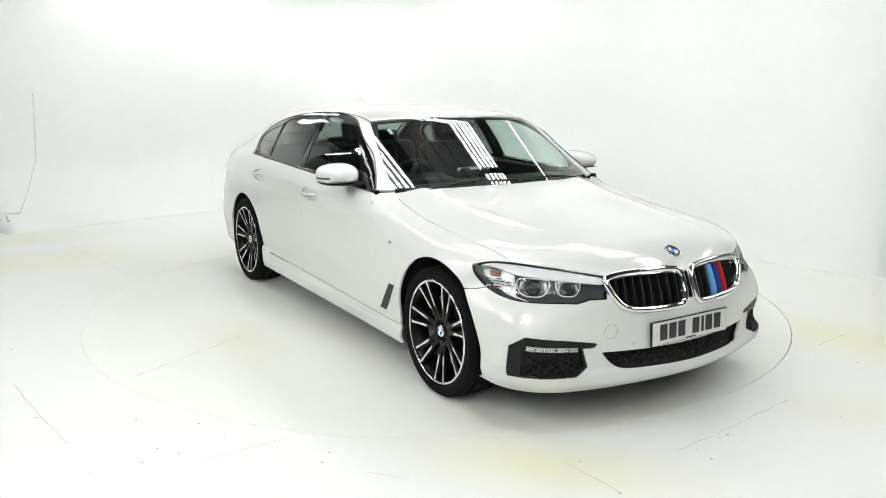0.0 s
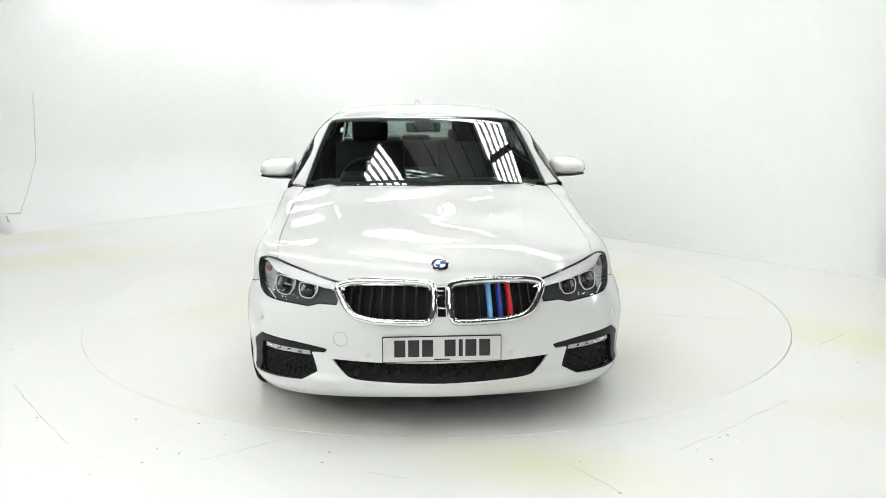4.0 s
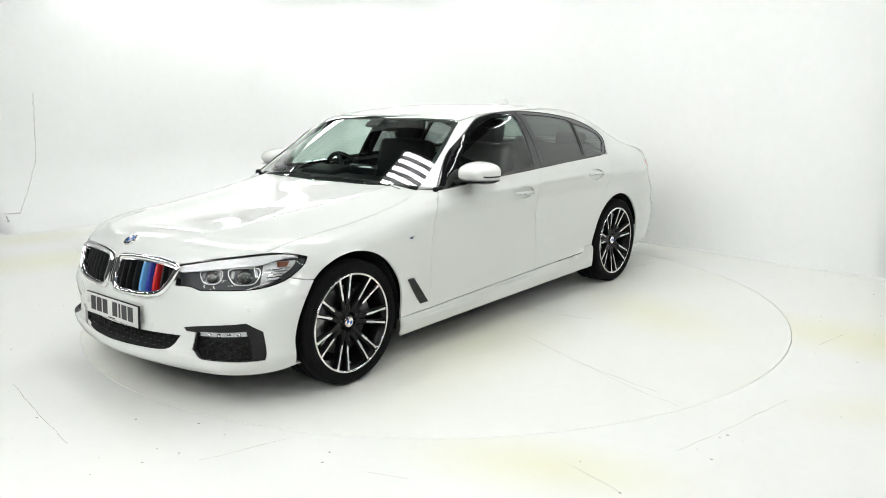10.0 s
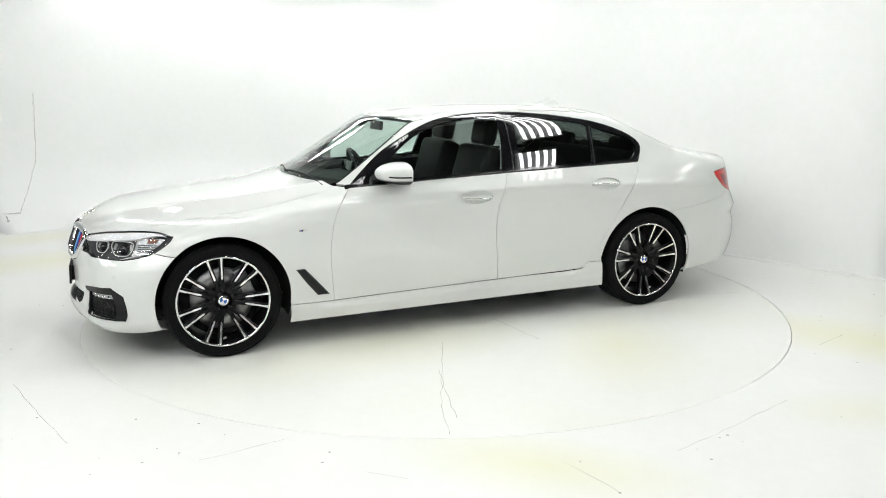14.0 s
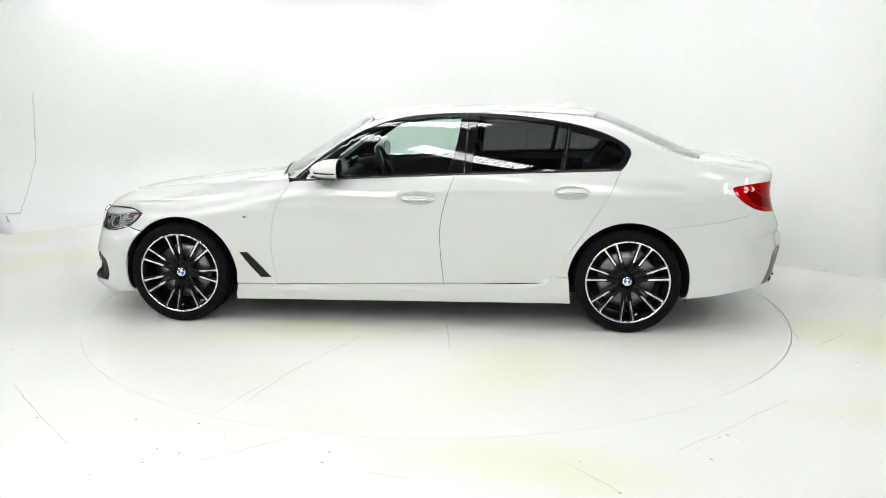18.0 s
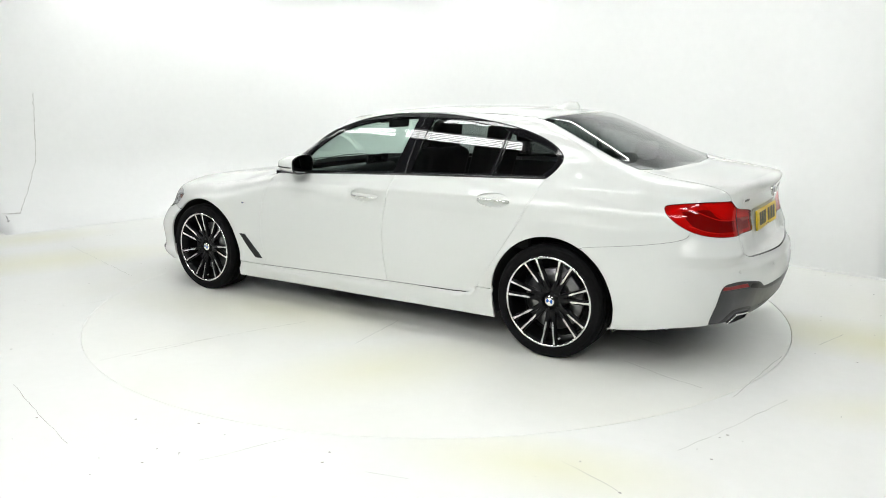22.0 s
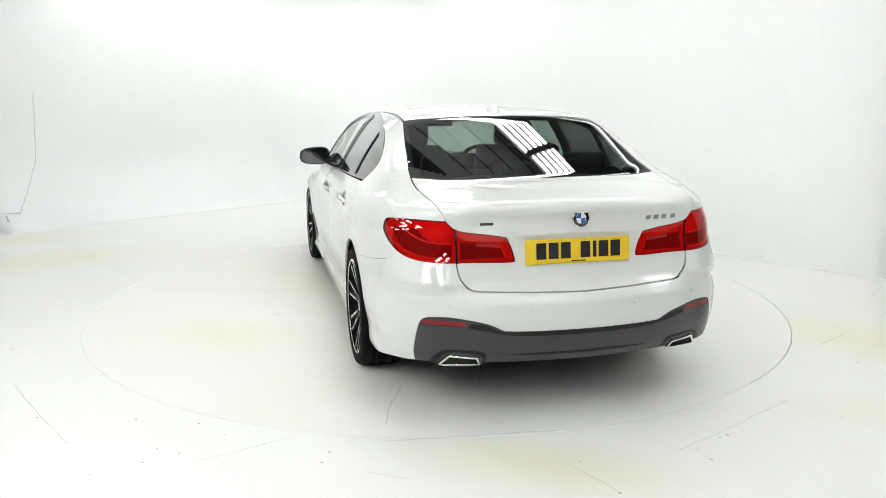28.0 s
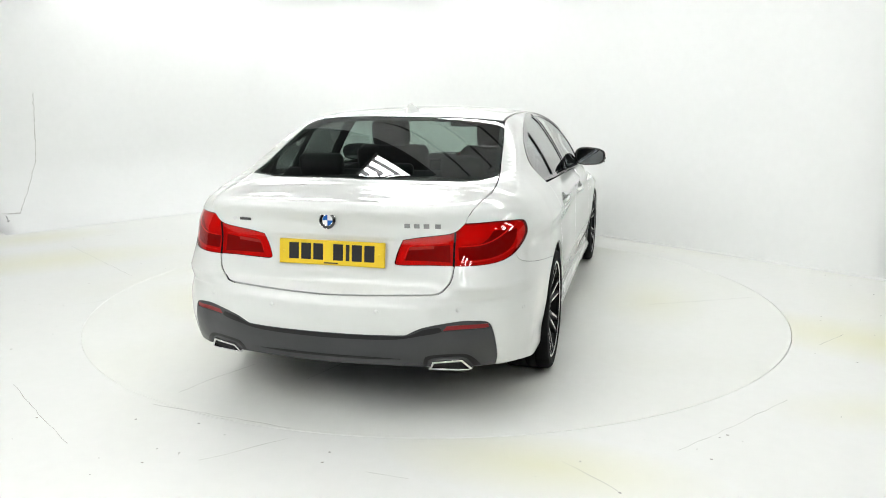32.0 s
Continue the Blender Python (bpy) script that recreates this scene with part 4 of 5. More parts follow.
    g3 = loop3([("side", [(-1.083, 1.055), (-1.24, 1.058), (-1.385, 1.062)]), ("side", [(-1.385, 1.062), (-1.43, 1.105), (-1.455, 1.155), (-1.413, 1.203), (-1.289, 1.248), (-1.115, 1.292)]), ("side", [(-1.115, 1.292), (-1.083, 1.055)])], cabin)
    o = np.vstack([edge3("side", BELT, cabin), edge3("side", WIN, cabin, True)])
    pair("window_surround", "side", o, cabin, BLACK_GLOSS, car, "gloss black window surround", step=0.03, holes=[g1, g2, g3], fold=0.02, gap=0.001)
    pair("front_window", "side", g1, cabin, SIDE_GLASS, None, "green-tinted door glass", step=0.04, parents=df, lift=-0.004, fold=0.004, gap=0.0)
    pair("rear_side_window", "side", g2, cabin, PRIVACY, None, "dark privacy glass", step=0.04, parents=dr, lift=-0.004, fold=0.004, gap=0.0)
    pair("quarter_window", "side", g3, cabin, PRIVACY, None, "dark privacy glass", step=0.04, parents=dr, lift=-0.004, fold=0.004, gap=0.0)
    return head, kid, fog, lamp, intake, df, dr, hood, fb, boot, rb, dg


head3, kid3, fog3, lamp3, intake3, doors_f, doors_r, hood, front_bumper, boot, rear_bumper, diffuser = build_body()


def build_shell():
    """Underbody, liners and cowl, with black sheets added as shade behind gaps and openings."""
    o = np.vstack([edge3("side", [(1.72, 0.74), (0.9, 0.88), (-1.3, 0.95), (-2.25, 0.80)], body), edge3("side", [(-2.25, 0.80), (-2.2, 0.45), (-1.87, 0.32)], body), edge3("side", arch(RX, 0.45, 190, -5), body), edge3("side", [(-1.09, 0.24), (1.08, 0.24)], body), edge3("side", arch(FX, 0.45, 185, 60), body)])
    pair("inner_side", "side", o, body, DEEP_BLACK, car, "black backing sheet for the shade in the side gaps", step=0.09, lift=-0.024, fold=0)
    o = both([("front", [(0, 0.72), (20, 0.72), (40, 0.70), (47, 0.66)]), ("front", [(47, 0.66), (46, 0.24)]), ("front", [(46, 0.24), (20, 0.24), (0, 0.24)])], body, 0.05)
    panel("inner_front", "front", o, body, DEEP_BLACK, car, "black backing sheet for the shade behind the grilles", step=0.06, lift=-0.055, fold=0)
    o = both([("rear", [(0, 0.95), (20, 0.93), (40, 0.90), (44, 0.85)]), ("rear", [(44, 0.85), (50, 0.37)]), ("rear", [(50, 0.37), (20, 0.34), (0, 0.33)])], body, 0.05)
    panel("inner_rear", "rear", o, body, DEEP_BLACK, car, "black backing sheet for the shade behind the rear lamps", step=0.06, lift=-0.05, fold=0)
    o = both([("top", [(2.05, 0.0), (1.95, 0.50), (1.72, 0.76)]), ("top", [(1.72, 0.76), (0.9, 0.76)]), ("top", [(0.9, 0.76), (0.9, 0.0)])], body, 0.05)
    panel("inner_bonnet", "top", o, body, DEEP_BLACK, car, "black backing sheet for the shade under the bonnet", step=0.08, lift=-0.02, fold=0)
    bm = bmesh.new()
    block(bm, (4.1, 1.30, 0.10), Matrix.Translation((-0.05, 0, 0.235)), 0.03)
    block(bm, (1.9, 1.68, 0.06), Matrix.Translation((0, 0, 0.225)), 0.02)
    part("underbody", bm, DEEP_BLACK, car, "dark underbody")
    for x in (FX, RX):
        for sgn in (1, -1):
            v, f = lathe([(0.398, 0.872 * sgn), (0.398, 0.60 * sgn), (0.33, 0.56 * sgn), (0.02, 0.56 * sgn)], 40, "y", (-20, 200))
            mesh_object("wheel_arch_liner", v + np.array((x, 0, 0.338)), f, DEEP_BLACK, car)
    # cowl below the windscreen
    o = both([("top", [(0.935, 0.0), (0.893, 0.35), (0.81, 0.61), (0.785, 0.69)]), ("top", [(0.785, 0.69), (0.745, 0.70)]), ("top", [(0.745, 0.70), (0.80, 0.54), (0.88, 0.25), (0.905, 0.0)])], whole)
    panel("cowl", "top", o, whole, BLACK_PLASTIC, car, "black plastic cowl", step=0.03, lift=-0.016, fold=0.03)


build_shell()


# ---- wheels ----
def build_wheel():
    """One alloy wheel with its tyre, outer face towards +y, axle at the origin."""
    R = 0.338
    w = lathe([(0.262, 0.118), (0.268, 0.120), (0.273, 0.117), (0.2735, 0.108), (0.262, 0.098), (0.254, 0.09), (0.246, 0.05), (0.243, -0.05), (0.255, -0.10), (0.27, -0.115)], 72)
    wheel = mesh_object("wheel", *w, RIM_BLACK, None, "gloss black alloy wheel with polished twin spokes")
    v, f = lathe([(0.259, 0.1195), (0.262, 0.1225), (0.2685, 0.1225), (0.2725, 0.119), (0.2715, 0.1165)], 72)
    mesh_object("rim_lip", v, f, RIM_CUT, wheel, "bright machined rim edge")
    tp = [(0.266, -0.115), (0.285, -0.128), (0.305, -0.130), (0.322, -0.124), (0.332, -0.112)]
    tread = [(0.336, -0.105), (0.338, -0.062), (0.330, -0.060), (0.330, -0.052), (0.338, -0.050), (0.338, -0.006), (0.330, -0.004), (0.330, 0.004), (0.338, 0.006), (0.338, 0.050), (0.330, 0.052), (0.330, 0.060), (0.338, 0.062), (0.336, 0.105)]
    tp = tp + tread + [(0.332, 0.112), (0.326, 0.1195), (0.322, 0.1235), (0.318, 0.1255), (0.3165, 0.1245), (0.305, 0.128), (0.2915, 0.1285), (0.289, 0.1272), (0.282, 0.1255), (0.2735, 0.1195), (0.267, 0.112)]
    mesh_object("tyre", *lathe(tp, 96), RUBBER, wheel, "black low-profile tyre")
    # spokes: seven black pairs, each with two polished fins
    bs, fin = None, None
    for i in range(7):
        a = 2 * math.pi * i / 7
        bm = bmesh.new()
        for s in (-1, 1):
            rows = []
            for r, half, y, d in ((0.055, 0.020, 0.082, 0.040), (0.10, 0.0135, 0.087, 0.036), (0.16, 0.0125, 0.096, 0.034), (0.22, 0.013, 0.106, 0.030), (0.262, 0.017, 0.112, 0.028)):
                t = s * (0.155 if r > 0.08 else 0.20)
                cx, cz = r * math.cos(t), r * math.sin(t)
                px, pz = -math.sin(t), math.cos(t)
                rows.append([bm.verts.new((cx + px * h, yy, cz + pz * h)) for h, yy in ((-half, y - d), (-half, y - 0.004), (-half * 0.6, y), (half * 0.6, y), (half, y - 0.004), (half, y - d))])
            for p, q in zip(rows[:-1], rows[1:]):
                for j in range(5):
                    bm.faces.new((p[j], p[j + 1], q[j + 1], q[j]))
        bmesh.ops.rotate(bm, cent=(0, 0, 0), matrix=Matrix.Rotation(-a, 3, "Y"), verts=bm.verts)
        part("spoke", bm, RIM_BLACK, wheel, smooth=False)
        for s in (-1, 1):
            bm = bmesh.new()
            rows = []
            for r, half, y in ((0.128, 0.0026, 0.0932), (0.140, 0.0058, 0.0952), (0.170, 0.0066, 0.1002), (0.184, 0.0046, 0.1025), (0.225, 0.0050, 0.1095), (0.2615, 0.0076, 0.1155)):
                t = s * 0.155
                cx, cz = r * math.cos(t), r * math.sin(t)
                px, pz = -math.sin(t), math.cos(t)
                rows.append([bm.verts.new((cx + px * h, yy, cz + pz * h)) for h, yy in ((-half, y - 0.006), (-half, y), (half, y), (half, y - 0.006))])
            for p, q in zip(rows[:-1], rows[1:]):
                for j in range(3):
                    bm.faces.new((p[j], p[j + 1], q[j + 1], q[j]))
            bmesh.ops.rotate(bm, cent=(0, 0, 0), matrix=Matrix.Rotation(-a, 3, "Y"), verts=bm.verts)
            part("spoke_face", bm, RIM_CUT, wheel, "polished spoke edge")
    mesh_object("hub", *lathe([(0.001, 0.084), (0.034, 0.084), (0.040, 0.070), (0.068, 0.068), (0.074, 0.082), (0.080, 0.080), (0.086, 0.060), (0.086, 0.03)], 40), RIM_BLACK, wheel)
    for i in range(5):
        a = 2 * math.pi * (i + 0.5) / 5
        v, f = lathe([(0.001, 0.079), (0.008, 0.079), (0.0095, 0.076), (0.0095, 0.05)], 6)
        mesh_object("wheel_bolt", v + np.array((0.056 * math.cos(a), 0.008, 0.056 * math.sin(a))), f, BLACK_PLASTIC, wheel)
    mesh_object("centre_cap", *lathe([(0.001, 0.094), (0.026, 0.094), (0.031, 0.091), (0.031, 0.08)], 40), CHROME, wheel, "centre cap with a blue and white roundel")
    for k in range(4):
        v, f = lathe([(0.001, 0.0953), (0.020, 0.0953)], 8, "y", (90 * k, 90 * k + 90))
        mesh_object("cap_quarter", v, f, (EMBLEM_BLUE, EMBLEM_WHITE)[k % 2], wheel)
    mesh_object("brake_disc", *lathe([(0.075, 0.022), (0.085, 0.030), (0.182, 0.030), (0.184, 0.027), (0.184, 0.004), (0.085, 0.004)], 64), STEEL, wheel, "grey steel brake disc")
    bm = bmesh.new()
    block(bm, (0.07, 0.07, 0.19), Matrix.Translation((-0.155, 0.02, 0.03)), 0.012)
    part("brake_caliper", bm, STEEL, wheel, "grey brake caliper")
    bm = bmesh.new()
    block(bm, (0.018, 0.003, 0.010), Matrix.Translation((0.09, 0.088, -0.21)), 0.001)
    mesh_object("backplate", *lathe([(0.02, -0.03), (0.236, -0.03)], 40), DEEP_BLACK, wheel)
    part("balance_weight", bm, SATIN, wheel)
    return wheel


def build_wheels():
    first = build_wheel()
    first.parent = car
    spin = ((1.4875, 0.803, 22), (-1.4875, 0.806, 40), (1.4875, -0.803, 198), (-1.4875, -0.806, 195))
    for i, (x, y, a) in enumerate(spin):
        m = Matrix.Translation((x, y, 0.338)) @ Matrix.Rotation(math.pi if y < 0 else 0, 4, "Z") @ Matrix.Rotation(radians(a), 4, "Y")
        if i == 0:
            first.matrix_basis = m
        else:
            copy_thing(first, m)


build_wheels()

# ---- lamps, grilles, trim and badges ----
def poly3(view, pts, f, step=0.012):
    """A closed outline with sharp corners."""
    return loop3([(view, [a, b]) for a, b in zip(pts, pts[1:] + pts[:1])], f, step)


def squircle(rx, ry, n=40, p=2.8):
    a = np.linspace(0, 2 * math.pi, n, endpoint=False)
    c, s = np.cos(a), np.sin(a)
    return np.stack([rx * np.sign(c) * np.abs(c) ** (2 / p), ry * np.sign(s) * np.abs(s) ** (2 / p), np.zeros(n)], 1)


LAMP_BLACK = material("black lamp housing", (0.02, 0.021, 0.023), 0.25, grain=0.2, size=120)
LAMP_GREY = material("smoky grey lamp housing", (0.060, 0.064, 0.068), 0.55, grain=0.15, size=150)
BROW = material("white light guide", (0.90, 0.905, 0.91), 0.45, grain=0.03, size=200)
REFLECTOR = material("silvered lamp reflector", (0.76, 0.77, 0.78), 0.25, metal=0.35, grain=0.3, size=60, dents=0.8)


def build_headlights():
    seal_in = inset3(head3, "front", 0.0045, body)
    lamps = pair("headlight", "front", head3, body, LAMP_GREY, car, "clear-lensed headlight with two light rings and a white brow", step=0.03, lift=-0.038, fold=0, gap=-0.004)
    pair("seal", "front", head3, body, BLACK_GLOSS, None, "black lamp edge", step=0.02, parents=lamps, holes=[seal_in], lift=-0.0015, fold=0.034, gap=0.001)
    brow = loop3([("front", [(22.4, 0.706), (28.0, 0.727), (33.0, 0.741), (42.0, 0.755), (48.6, 0.753), (51.4, 0.738)]), ("front", [(51.4, 0.738), (48.8, 0.741), (46.0, 0.733), (43.3, 0.720), (40.9, 0.712), (36.6, 0.707), (28.6, 0.692), (22.6, 0.680)]), ("front", [(22.6, 0.680), (22.4, 0.706)])], body)
    pair("brow", "front", brow, body, BROW, None, "white light guide along the lamp's top", step=0.02, parents=lamps, lift=-0.006, fold=0.02, gap=0.0005)
    corner = loop3([("front", [(42.8, 0.716), (45.5, 0.729), (50.9, 0.730)]), ("front", [(50.9, 0.730), (50.2, 0.70), (47.8, 0.664), (45.0, 0.636), (42.0, 0.620)]), ("front", [(42.0, 0.620), (42.8, 0.716)])], body)
    pair("corner_reflector", "front", corner, body, REFLECTOR, None, "bright ribbed corner reflector", step=0.012, parents=lamps, lift=-0.022, fold=0.01)
    for k in range(5):
        z = 0.640 + 0.012 * k
        rib = poly3("front", [(43.6, z), (47.2 + 0.5 * k, z + 0.003), (47.2 + 0.5 * k, z + 0.0055), (43.6, z + 0.0025)], body)
        pair("corner_rib", "front", rib, body, CHROME, None, "bright rib in the lamp's corner", step=0.02, parents=lamps, lift=-0.017, fold=0.006, gap=0)
    amber = poly3("front", [(46.0, 0.727), (49.2, 0.726), (48.6, 0.700), (46.2, 0.700)], body)
    pair("indicator", "front", amber, body, AMBER, None, "dull amber indicator", step=0.02, parents=lamps, lift=-0.016, fold=0.01)
    shape_ = np.array(((-0.94, 1.0), (-1.0, 0.15), (-0.60, -1.0), (0.60, -1.0), (1.0, 0.15), (0.94, 1.0)))
    for _ in range(3):
        nxt = np.roll(shape_, -1, 0)
        shape_ = np.stack([shape_ * 0.80 + nxt * 0.20, shape_ * 0.20 + nxt * 0.80], 1).reshape(-1, 2)
    for side, lamp in enumerate(lamps):
        for a, z, rx, ry in ((30.6, 0.664, 0.056, 0.034), (38.4, 0.664, 0.078, 0.042)):
            m = seat_on("front", a, z, body, -0.024)
            loop = np.column_stack([shape_ * (rx, ry), np.zeros(len(shape_))])
            placed("light_ring", tube(loop, 0.0026, 8, True), BROW, lamp, m, "pale ring of a running light", right=side == 1)
            placed("ring_edge", tube(loop * 0.90 + np.array((0, 0, -0.008)), 0.0018, 8, True), GREY_TRIM, lamp, m, right=side == 1)
            placed("projector", lathe([(0.001, 0.012), (ry * 0.40, 0.008), (ry * 0.72, -0.002), (ry * 0.88, -0.012)], 28, "z"), BLACK_GLOSS, lamp, m, "dark round projector", right=side == 1)
            for w in (-1, 1):
                bm = bmesh.new()
                block(bm, (rx * 0.20, ry * 0.9, 0.010), Matrix.Translation((w * rx * 0.72, ry * 0.25, -0.010)) @ Matrix.Rotation(radians(14 * w), 4, "Z"), 0.003)
                placed("side_facet", grab(bm), REFLECTOR, lamp, m, "silvered facet beside the projector", smooth=False, right=side == 1)
        m = seat_on("front", 41.5, 0.622, body, -0.016)
        bm = bmesh.new()
        block(bm, (0.12, 0.005, 0.006), Matrix.Rotation(radians(17), 4, "Z"), 0.002)
        placed("lower_guide", grab(bm), BROW, lamp, m, right=side == 1)
    pair("lens", "front", seal_in, body, LENS, None, "clear lens", step=0.03, parents=lamps, lift=-0.002, fold=0, gap=0)


build_headlights()


def build_grille():
    inner = inset3(kid3, "front", 0.026, body)
    fr = pair("grille_frame", "front", kid3, body, CHROME, car, "chrome kidney-shaped grille frame", step=0.012, holes=[inner], lift=0.007, fold=0.045, gap=-0.001)
    mid = inset3(kid3, "front", 0.0115, body)
    for side, frame_ in enumerate(fr):
        p = mid + slope(body, mid) * 0.006
        placed("chrome_bead", tube(p, 0.0165, 12, True), CHROME, frame_, Matrix.Identity(4), "rounded chrome rim", right=side == 1)
    q = flat("front", inner)
    for side, frame_ in enumerate(fr):
        for i, a in enumerate((2.9, 5.4, 8.0, 10.5, 12.8, 15.0, 17.4, 19.4)):
            z = np.linspace(0.53, 0.74, 80)
            ok = inside(q * unit("front"), np.stack([np.full(80, a), z], 1) * unit("front"))
            if ok.sum() < 5:
                continue
            z = np.linspace(z[ok].min() - 0.006, z[ok].max() + 0.006, 9)
            p = onto("front", np.stack([np.full(9, a), z], 1), body)
            n = slope(body, p)
            t = np.array((-math.sin(radians(a)), math.cos(radians(a)), 0))
            rows = [p + n * -0.050 - t * 0.0035, p + n * -0.012 - t * 0.0045, p + n * -0.006, p + n * -0.012 + t * 0.0045, p + n * -0.050 + t * 0.0035]
            v = np.stack(rows, 1).reshape(-1, 3)
            f = [(k * 5 + j, k * 5 + j + 1, k * 5 + j + 6, k * 5 + j + 5) for k in range(8) for j in range(4)]
            clip = {10.5: (BLUE_PALE, "pale blue clipped slat"), 12.8: (BLUE_DARK, "dark blue clipped slat"), 15.0: (RED_CLIP, "red clipped slat")}.get(a) if side == 0 else None
            mat, lab = clip or (BLACK_PLASTIC, "")
            if clip:
                v = np.stack([p + n * -0.045 - t * 0.0085, p + n * -0.012 - t * 0.0088, p + n * -0.004, p + n * -0.012 + t * 0.0088, p + n * -0.045 + t * 0.0085], 1).reshape(-1, 3)
            if side:
                v, f = mirror_y(v), [x[::-1] for x in f]
            mesh_object("slat", v, f, mat, frame_, lab)
    o = poly3("front", [(-0.9, 0.70), (0.9, 0.70), (0.9, 0.575), (-0.9, 0.575)], body)
    panel("grille_bridge", "front", o, body, BLACK_GLOSS, car, "black strip between the grilles", step=0.02, lift=0.001, fold=0.01)


build_grille()


def honeycomb(view, outline, f, parent, cell=0.026, lift=-0.02, mirror=False):
    """Black comb bars inside an outline."""
    k = unit(view)
    q = flat(view, outline) * k
    lo, hi = q.min(0), q.max(0)
    segs = []
    row = 0
    y = lo[1]
    while y < hi[1] + cell:
        x = lo[0] + (cell * 0.866 if row % 2 else 0)
        while x < hi[0] + cell:
            for t in (0, 120, 240):
                a = np.array((x, y))
                b = a + cell * 0.5 * 1.155 * np.array((math.cos(radians(t)), math.sin(radians(t))))
                segs.append((a, b))
            x += cell * 1.732
        y += cell * 0.5 * 1.0
        row += 1
    a, b = np.array([s[0] for s in segs]), np.array([s[1] for s in segs])
    ok = inside(q, a) & inside(q, b)
    a, b = a[ok], b[ok]
    pa, pb = onto(view, a / k, f), onto(view, b / k, f)
    n = slope(f, pa)
    t = np.cross(n, pb - pa)
    t /= np.maximum(np.linalg.norm(t, axis=1, keepdims=True), 1e-9)
    w = 0.0022
    v = np.stack([pa - t * w + n * lift, pb - t * w + n * lift, pb + t * w + n * lift, pa + t * w + n * lift, pa + n * (lift + 0.004), pb + n * (lift + 0.004)], 1)
    fs = []
    for i in range(len(a)):
        o = i * 6
        fs += [(o, o + 1, o + 5, o + 4), (o + 4, o + 5, o + 2, o + 3)]
    v = v.reshape(-1, 3)
    ob = mesh_object("mesh_grille", v, fs, BLACK_PLASTIC, parent, "black honeycomb grille", smooth=False)
    if mirror:
        ob2 = mesh_object("mesh_grille", mirror_y(v), [x[::-1] for x in fs], BLACK_PLASTIC, parent if not isinstance(mirror, bpy.types.Object) else mirror, "black honeycomb grille", smooth=False)
    return ob


def build_front_openings():
    tray = panel("lower_intake", "front", intake3, body, DEEP_BLACK, car, "black lower air intake", step=0.04, lift=-0.045, fold=0, gap=-0.004)
    honeycomb("front", inset3(intake3, "front", 0.004, body), body, tray, 0.034, -0.022)
    fogs = pair("fog_surround", "front", fog3, body, BLACK_PLASTIC, car, "black fog lamp surround", step=0.015, lift=-0.003, fold=0.02,
                holes=[poly3("front", [(28.1, 0.398), (39.5, 0.413), (40.4, 0.36), (40.6, 0.276), (29.5, 0.276), (27.1, 0.309)], body)])
    back = pair("fog_recess", "front", poly3("front", [(27.7, 0.403), (40.0, 0.418), (41.2, 0.27), (29.3, 0.271), (26.7, 0.308)], body), body, DEEP_BLACK, None, "black recess", step=0.03, parents=fogs, lift=-0.035, fold=0)
    honeycomb("front", poly3("front", [(27.5, 0.360), (40.1, 0.360), (40.4, 0.278), (29.5, 0.277), (27.2, 0.309)], body), body, fogs[0], 0.026, -0.018, mirror=fogs[1])
    bar = poly3("front", [(28.2, 0.398), (39.4, 0.412), (39.6, 0.384), (28.2, 0.374)], body)
    pair("fog_lamp", "front", bar, body, REFLECTOR, None, "clear narrow fog lamp", step=0.01, parents=fogs, lift=-0.016, fold=0.012)
    pair("fog_lens", "front", bar, body, LENS, None, "clear lens", step=0.02, parents=fogs, lift=-0.008, fold=0.008)
    for side, f_ in enumerate(fogs):
        for a in (30.6, 33.0, 35.4, 37.8):
            placed("led", lathe([(0.001, 0.004), (0.007, 0.003), (0.010, -0.002)], 14, "z"), CHROME, f_, seat_on("front", a, 0.3875 + (a - 34) * 0.0010, body, -0.014), right=side == 1)
    # number plate: white sheet with plain dark bars
    pl = mesh_object("front_plate", *rounded((0.012, 0.526, 0.117), 0.004), BLACK_PLASTIC, car, "white number plate with plain dark bars")
    pl.matrix_basis = pose(2.322, 0.0, 0.434, 0, -3, 0)
    plate_marks(pl, PLATE_WHITE, 1)
    br = mesh_object("plate_bracket", *rounded((0.05, 0.44, 0.09), 0.006), BLACK_PLASTIC, car, "black plate holder")
    br.matrix_basis = pose(2.292, 0.0, 0.434, 0, -3, 0)
    placed("emblem", disc(0.041, 0.006), BLACK_GLOSS, hood, seat_on("top", 2.188, 0, body, 0.0, (1, 0, 0.2)), "round blue and white emblem")
    emblem(hood, seat_on("top", 2.188, 0, body, 0.0, (0, 1, 0)), 0.041)
    for a, z in ((-15.5, 0.397), (14.8, 0.397), (40.3, 0.517), (-40.3, 0.517)):
        placed("parking_sensor", ring(0.0095, 0.0108, 0.0006, 24), SATIN, front_bumper, seat_on("front", a, z, body, 0.0006), "small round parking sensor")
        placed("sensor_face", disc(0.0092, 0.0012, 20), PAINT, front_bumper, seat_on("front", a, z, body, 0.0006))
    placed("tow_cover", ring(0.0325, 0.0337, 0.0005, 40), STEEL, front_bumper, seat_on("front", -21.3, 0.465, body, 0.0005), "round tow-eye cover")


